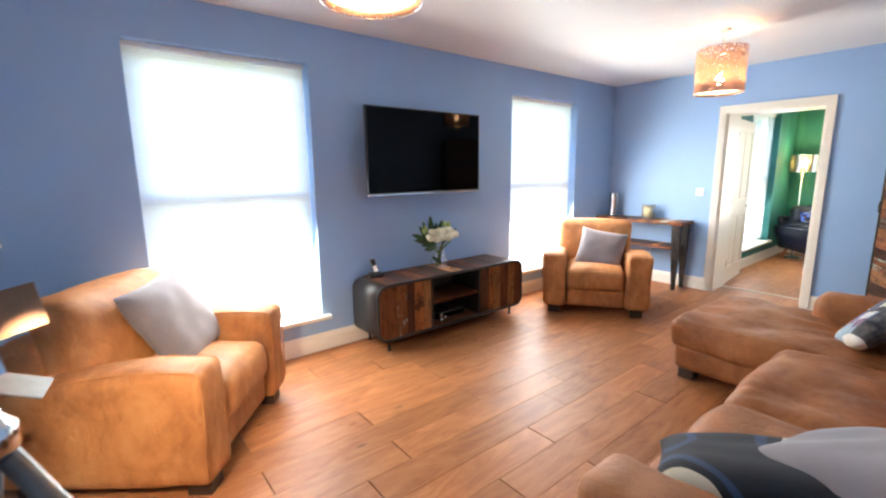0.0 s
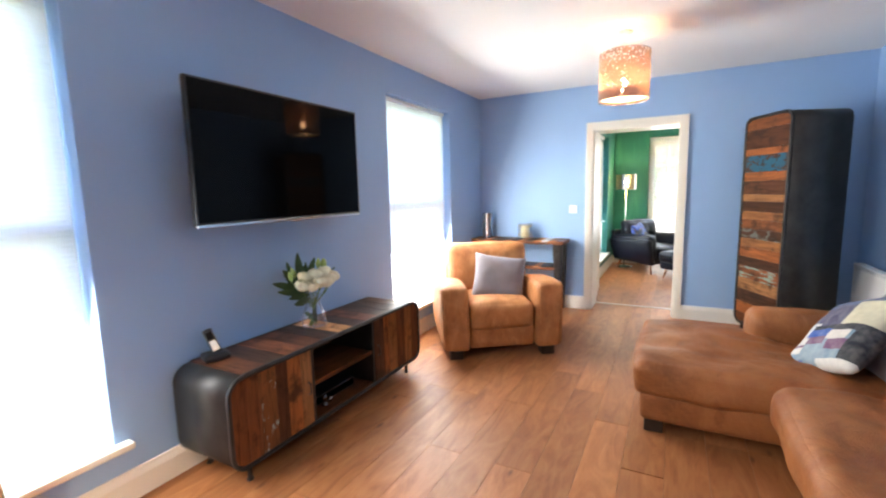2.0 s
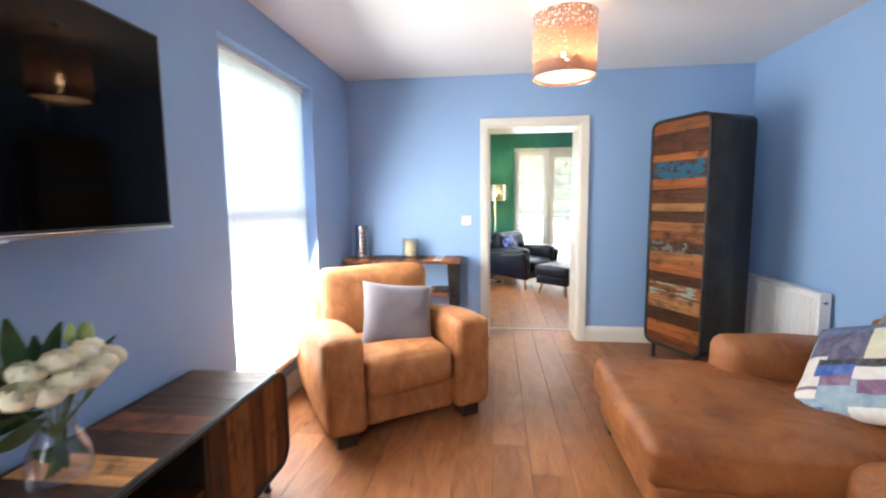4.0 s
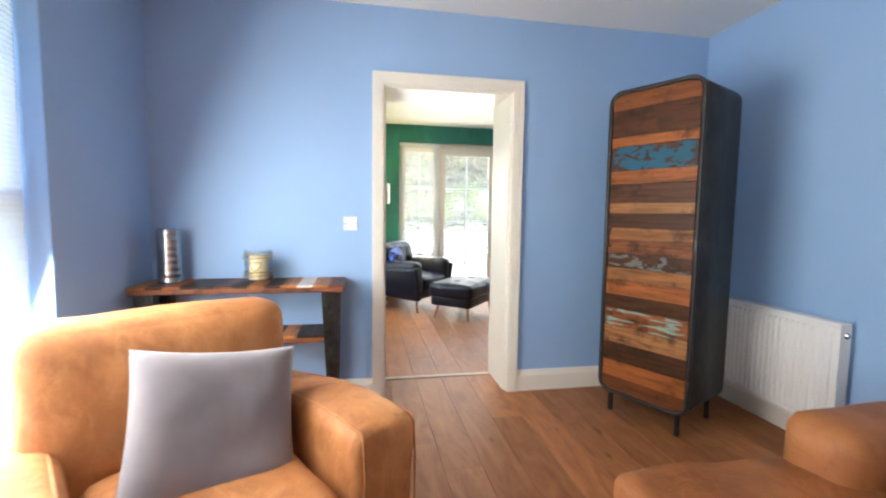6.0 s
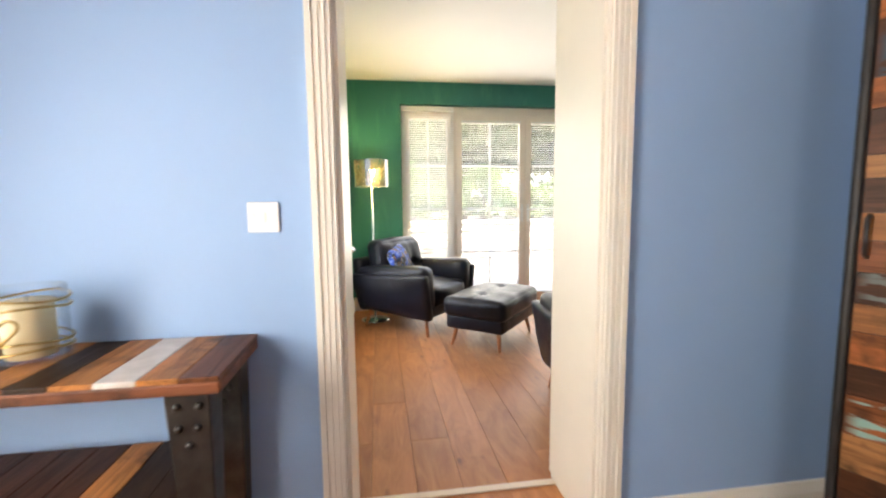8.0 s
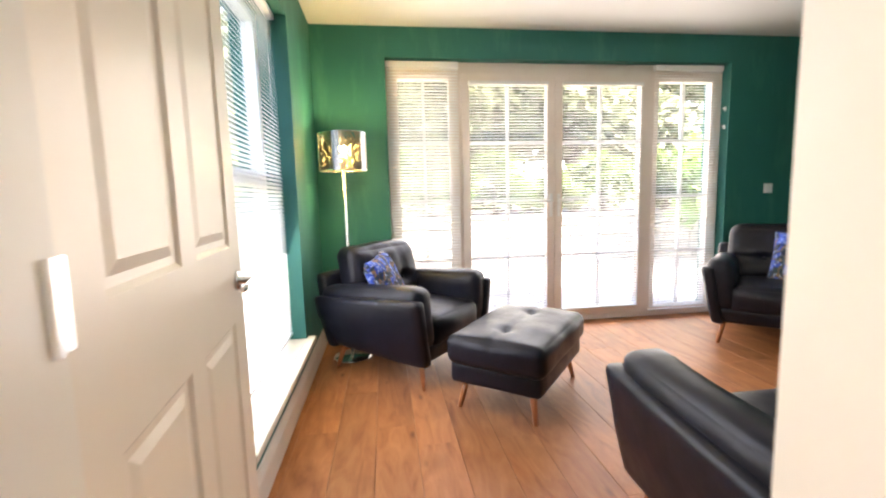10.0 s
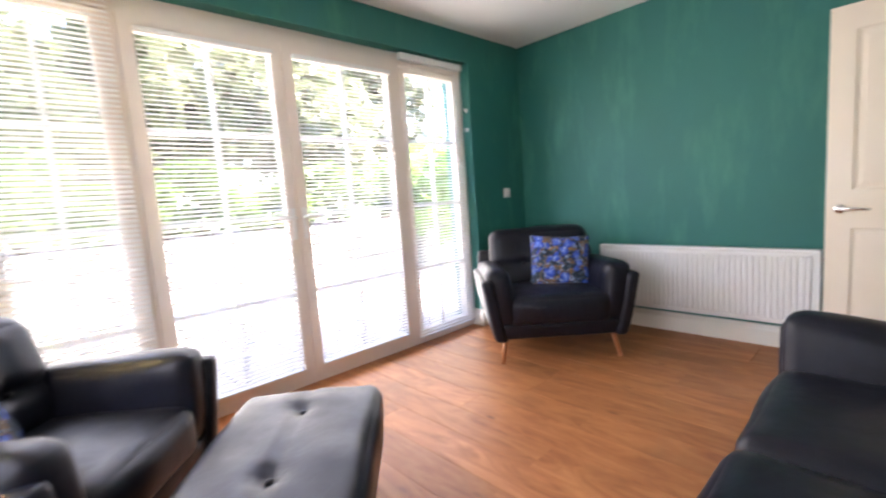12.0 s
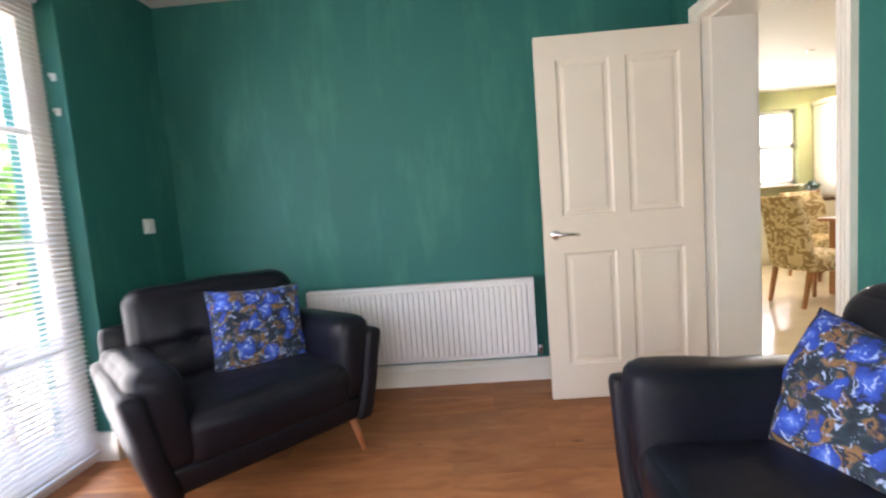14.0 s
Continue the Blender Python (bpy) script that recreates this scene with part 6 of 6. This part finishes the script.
def dining_chair(m, label):
    c = thing("dining_chair", label, "dining chair", m, "dining chairs")
    part("seat", soft(0.46, 0.46, 0.16, 0.04, (0.004, 0.004, 0.02), 10), M_DAMASK, c, "", True, pose(0, 0.23, 0.41))

    def scroll(p):
        t = (p.z + 0.32) / 0.64
        return Vector((p.x, p.y + 0.10 * t + (0.07 * max(0, t - 0.8) * 5) * 1.0, p.z))

    part("backrest", soft(0.46, 0.085, 0.66, 0.035, (0, 0.012, 0), 14, 0, 1, 0, scroll), M_DAMASK, c, "high scrolled fabric back", True, pose(0, 0.43, 0.69))
    for sx in (-1, 1):
        for y, dy in ((0.04, 0.0), (0.43, 0.06)):
            part("leg", tube([(sx * 0.19, y + dy, 0), (sx * 0.19, y, 0.34)], [0.017, 0.024], 4), M_OAK, c, "honey oak leg")
    return c


dining_chair(pose(4.02, -3.48, 0, 0, 0, -85), "gold patterned high-backed dining chair with oak legs")
dining_chair(pose(3.30, -4.30, 0, 0, 0, 180), "gold patterned high-backed dining chair behind the table")


def dining_table():
    t = thing("dining_table", "honey oak dining table in the kitchen", "dining table", pose(3.38, -3.08, 0, 0, 0, 0))
    part("tabletop", bbox(-0.55, -0.74, 0.73, 0.55, 0.74, 0.765, 0.008), M_OAK, t)
    part("apron", boxes((-0.46, -0.64, 0.63, 0.46, -0.62, 0.73), (-0.46, 0.62, 0.63, 0.46, 0.64, 0.73), (-0.46, -0.62, 0.63, -0.44, 0.62, 0.73), (0.44, -0.62, 0.63, 0.46, 0.62, 0.73)), M_OAK, t)
    for sx in (-1, 1):
        for sy in (-1, 1):
            part("leg", bbox(sx * 0.45 - 0.04, sy * 0.63 - 0.04, 0, sx * 0.45 + 0.04, sy * 0.63 + 0.04, 0.73, 0.006), M_OAK, t)


dining_table()
M_LED = plain("lit_downlight", (1, 1, 1), 0.4, vary=0, emit=((1.0, 0.85, 0.62), 4.0))
# the third position is an unseen downlight, added to brighten the kitchen
for x, y in ((3.70, -4.19), (2.28, -5.56), (4.6, -2.4)):
    d = thing("downlight", "small lit recessed ceiling downlight", "ceiling light", pose(x, y, CEIL), "kitchen downlights")
    part("bezel", revolve([(0.030, -0.001), (0.045, -0.001), (0.045, -0.005), (0.030, -0.006)], 20), M_CHROME, d, "", True)
    part("lens", revolve([(0.030, -0.003), (0.001, -0.003)], 20, False), M_LED, d)
    lamp("downlight_glow", "AREA", look((x, y, CEIL - 0.01), (x + 0.001, y, 0)), 1.1, (1.0, 0.82, 0.58), 0.08, 0.08)


# ---- garden and surroundings ----
def ground_mat():
    def build(nt, b):
        v = coords(nt, world_space=True)
        f = noise_tex(nt, v, 1.2, 5)
        c = ramp(nt, f, [(0.35, (0.055, 0.10, 0.025)), (0.65, (0.10, 0.16, 0.045))])
        nt.links.new(c, b.inputs["Base Color"])
        b.inputs["Roughness"].default_value = 0.9
    return material("lawn", build)


structure("ground", boxes((-400, -400, -0.30, 400, 400, -0.16)), ground_mat(), "green lawn and fields round the house", "ground")
M_PAVE = plain("pale_concrete_slab", (0.38, 0.365, 0.34), 0.8, vary=0.12, scale=2.5)
M_STONE = plain("grey_wall_stone", (0.30, 0.29, 0.27), 0.85, vary=0.3, scale=3, bumps=0.5, bscale=12)
M_BARK = plain("dark_bark", (0.06, 0.045, 0.032), 0.9, vary=0.3, scale=8)
pavement = structure("pavement", boxes((9.64, -9, -0.20, 13.05, 9, -0.085)), plain("mortar_bed", (0.30, 0.29, 0.27), 0.9), "pale concrete slab patio outside the garden doors", "patio")
structure("pavement_front", boxes((-8, 3.78, -0.20, 9.62, 11, -0.09)), plain("asphalt", (0.055, 0.055, 0.056), 0.85, vary=0.15, scale=4), "grey asphalt forecourt before the house", "pavement")


def leaf_mat(name, lo, hi):
    def build(nt, b):
        g = nt.nodes.new("ShaderNodeNewGeometry")
        nt.links.new(ramp(nt, g.outputs["Random Per Island"], [(0.0, lo), (1.0, hi)]), b.inputs["Base Color"])
        b.inputs["Roughness"].default_value = 0.5
        tr = nt.nodes.new("ShaderNodeBsdfTranslucent")
        tr.inputs["Color"].default_value = (*hi, 1)
        mx = nt.nodes.new("ShaderNodeMixShader")
        mx.inputs[0].default_value = 0.3
        nt.links.new(b.outputs[0], mx.inputs[1])
        nt.links.new(tr.outputs[0], mx.inputs[2])
        nt.links.new(mx.outputs[0], nt.nodes["Material Output"].inputs[0])
    return material(name, build)


M_SHRUB = leaf_mat("shrub_leaves", (0.07, 0.12, 0.03), (0.13, 0.20, 0.05))
M_TREE = leaf_mat("tree_leaves", (0.10, 0.13, 0.07), (0.17, 0.19, 0.11))
M_LIME = leaf_mat("lime_leaves", (0.10, 0.20, 0.03), (0.17, 0.30, 0.05))


def foliage_mesh(name, seed, rx, ry, rz, zc, n, leaf, mat, clumps=14):
    rnd = random.Random(seed)
    centres = []
    for k in range(clumps):
        a, e = rnd.uniform(0, 6.283), rnd.uniform(-0.6, 1.4)
        r = rnd.uniform(0.35, 0.85)
        centres.append((Vector((rx * r * math.cos(a) * math.cos(e), ry * r * math.sin(a) * math.cos(e), zc + rz * r * math.sin(e))), rnd.uniform(0.25, 0.5)))
    verts, faces = [], []
    for k in range(n):
        c, cr = centres[k % clumps]
        d = Vector((rnd.gauss(0, 1), rnd.gauss(0, 1), rnd.gauss(0, 1))).normalized() * (rnd.random() ** 0.4) * cr
        p = c + Vector((d.x * rx, d.y * ry, d.z * rz))
        u = Vector((rnd.gauss(0, 1), rnd.gauss(0, 1), rnd.gauss(0, 0.6))).normalized()
        w = u.orthogonal().normalized()
        L, Wd = leaf * rnd.uniform(0.7, 1.4), leaf * 0.45
        i = len(verts)
        verts += [tuple(p - u * L * 0.5), tuple(p + w * Wd), tuple(p + u * L * 0.5), tuple(p - w * Wd)]
        faces.append((i, i + 1, i + 2, i + 3))
    me = bpy.data.meshes.new(name)
    me.from_pydata(verts, [], faces)
    me.materials.append(mat)
    return me, centres


def shrub(x, y, z, s, seed, mat, label):
    t = thing("shrub", label, "shrub", pose(x, y, z, 0, 0, seed * 40))
    me, cs = foliage_mesh("crown", seed, 0.75 * s, 0.75 * s, 0.6 * s, 0.62 * s, 1300, 0.11 * s, mat)
    part("crown", me, None, t)
    bm = tube([(0, 0, -0.02), (0.02, 0, 0.3 * s), (0.05, 0.03, 0.6 * s)], [0.035 * s, 0.025 * s, 0.012 * s], 7)
    for c, r in cs[:5]:
        bm = joined(bm, tube([(0.01, 0, 0.15 * s), tuple(c * 0.6), tuple(c)], [0.018 * s, 0.012 * s, 0.006 * s], 5))
    part("trunk", bm, M_BARK, t)


def tree(x, y, s, seed, label, mat=None):
    t = thing("tree", label, "tree", pose(x, y, -0.16, 0, 0, seed * 55))
    me, cs = foliage_mesh("crown", seed + 50, 1.9 * s, 1.9 * s, 2.4 * s, 3.0 * s, 6500, 0.24 * s, mat or M_TREE, 34)
    part("crown", me, None, t)
    bm = tube([(0, 0, -0.05), (0.03, 0.02, 1.1 * s), (0.1, -0.05, 2.2 * s), (0.05, 0.05, 3.6 * s)], [0.17 * s, 0.13 * s, 0.10 * s, 0.04 * s], 10)
    for k, (c, r) in enumerate(cs[:9]):
        bm = joined(bm, tube([(0.06, 0, (1.2 + 0.15 * k) * s), tuple(c * 0.62 + Vector((0, 0, 0.6 * s))), tuple(c)], [0.06 * s, 0.04 * s, 0.015 * s], 6))
    part("trunk", bm, M_BARK, t)


BED = 0.62
structure("planting_bed", boxes((13.36, -10, -0.2, 22, 10, BED)), plain("dark_soil", (0.05, 0.04, 0.028), 0.95, vary=0.3), "raised planting bed behind the stone wall", "ground")
for k, (x, y, s, mt, lb) in enumerate(((13.9, -2.6, 1.1, M_SHRUB, "leafy green shrub in the raised bed"), (13.8, -1.5, 0.8, M_SHRUB, "low leafy green shrub in the raised bed"), (14.0, -0.4, 1.15, M_SHRUB, "leafy green shrub in the raised bed"), (13.85, 0.6, 0.9, M_SHRUB, "low leafy green shrub in the raised bed"),
                                   (14.0, 1.6, 1.2, M_SHRUB, "leafy green shrub in the raised bed"), (13.9, 2.8, 1.0, M_SHRUB, "leafy green shrub in the raised bed"), (14.1, 4.2, 1.3, M_SHRUB, "leafy green shrub in the raised bed"), (12.2, -4.3, 2.0, M_LIME, "bright lime-green bush beside the patio"), (14.2, -4.4, 1.4, M_SHRUB, "leafy green shrub in the raised bed"), (13.9, 5.8, 1.3, M_SHRUB, "leafy green shrub in the raised bed"))):
    shrub(x, y, BED - 0.01 if mt is M_SHRUB else -0.09, s, k + 1, mt, lb)
for k, (x, y, s) in enumerate(((17.0, -3.4, 1.0), (17.6, -0.6, 1.15), (16.8, 2.2, 0.95), (18.0, 5.0, 1.1), (18.5, -7.0, 1.2), (19.5, 8.5, 1.2))):
    tree(x, y, s, k + 1, "dark leafy garden tree behind the wall")
for k in range(2):
    shrub(7.0 + 1.6 * k, 12.5, -0.17, 1.5, 30 + k, M_SHRUB, "low green bush across the forecourt")

# ---- pieces of walls, floors and pavements ----
BLOCKS = {}


def piece(name, L, W, Hh, mat, parent, m, ch):
    """A chamfered block, its top middle at the origin; alike blocks share one mesh."""
    key = (name, round(L, 3), round(W, 3), round(Hh, 3))
    if key not in BLOCKS:
        bm = bmesh.new()
        a = [bm.verts.new((sx * L / 2, sy * W / 2, -Hh)) for sx, sy in ((-1, -1), (1, -1), (1, 1), (-1, 1))]
        b = [bm.verts.new((sx * L / 2, sy * W / 2, -ch)) for sx, sy in ((-1, -1), (1, -1), (1, 1), (-1, 1))]
        c = [bm.verts.new((sx * (L / 2 - ch), sy * (W / 2 - ch), 0)) for sx, sy in ((-1, -1), (1, -1), (1, 1), (-1, 1))]
        for r, q in ((a, b), (b, c)):
            for k in range(4):
                bm.faces.new((r[k], r[(k + 1) % 4], q[(k + 1) % 4], q[k]))
        bm.faces.new(c)
        BLOCKS[key] = mesh_of(name, bm, mat)
    ob = new(name, BLOCKS[key])
    ob.parent = parent
    ob.matrix_basis = m
    return ob


def lay(parent, x0, x1, y0, y1, seed):
    """Rows of planks along x, 0.192 wide, with staggered ends."""
    rnd = random.Random(seed)
    PW, PL = 0.192, 1.285
    k0 = math.floor((y0 - 1.826) / PW)
    k = k0
    while 1.826 + k * PW < y1:
        a, b = max(y0, 1.826 + k * PW), min(y1, 1.826 + (k + 1) * PW)
        x = x0 - rnd.choice((0.0, 0.25, 0.43, 0.62, 0.86, 1.05))
        while x < x1:
            p, q = max(x0, x), min(x1, x + PL)
            if q - p > 0.03 and b - a > 0.01:
                piece("plank", round(q - p, 2), round(b - a, 3), 0.012, M_FLOOR, parent, pose((p + q) / 2, (a + b) / 2, 0) @ Matrix.Diagonal((0.9994, 0.995, 1, 1)), 0.0013)
            x += PL
        k += 1


lay(floor_living, LR_W, 6.075, LR_S, LR_N, 1)
lay(floor_green, 6.085, GR_E + 0.10, GR_S, GR_N, 2)


def stone_wall():
    w = thing("garden_wall", "low grey stone garden wall beyond the patio", "garden wall", pose(13.05, 0, 0))
    part("core", boxes((0.06, -9, -0.16, 0.30, 9, 0.80)), M_STONE, w)
    rnd = random.Random(9)
    z = -0.10
    for row in range(5):
        h = (0.17, 0.19, 0.16, 0.18, 0.15)[row]
        y = -5.0 + rnd.uniform(0, 0.2)
        while y < 5.5:
            L = rnd.choice((0.25, 0.32, 0.40, 0.48))
            piece("stone", L, h - 0.012, 0.07, M_STONE, w, Matrix.Translation((rnd.uniform(-0.012, 0.012), y + L / 2, z + h / 2)) @ Matrix(((0, 0, -1, 0), (1, 0, 0, 0), (0, 1, 0, 0), (0, 0, 0, 1))), 0.012)
            y += L + 0.012
        z += h
    for k in range(20):
        part("coping", bbox(-0.04, -5.0 + 0.55 * k + 0.004, 0.75 + rnd.uniform(0, 0.008), 0.34, -5.0 + 0.55 * (k + 1) - 0.004, 0.82, 0.012), M_STONE, w)


stone_wall()
for i in range(6):
    for j in range(15):
        piece("paving_slab", 0.56, 0.56, 0.05, M_PAVE, pavement, pose(9.95 + 0.572 * i, -4.3 + 0.572 * j, -0.06 + random.uniform(-0.002, 0.002)), 0.004)
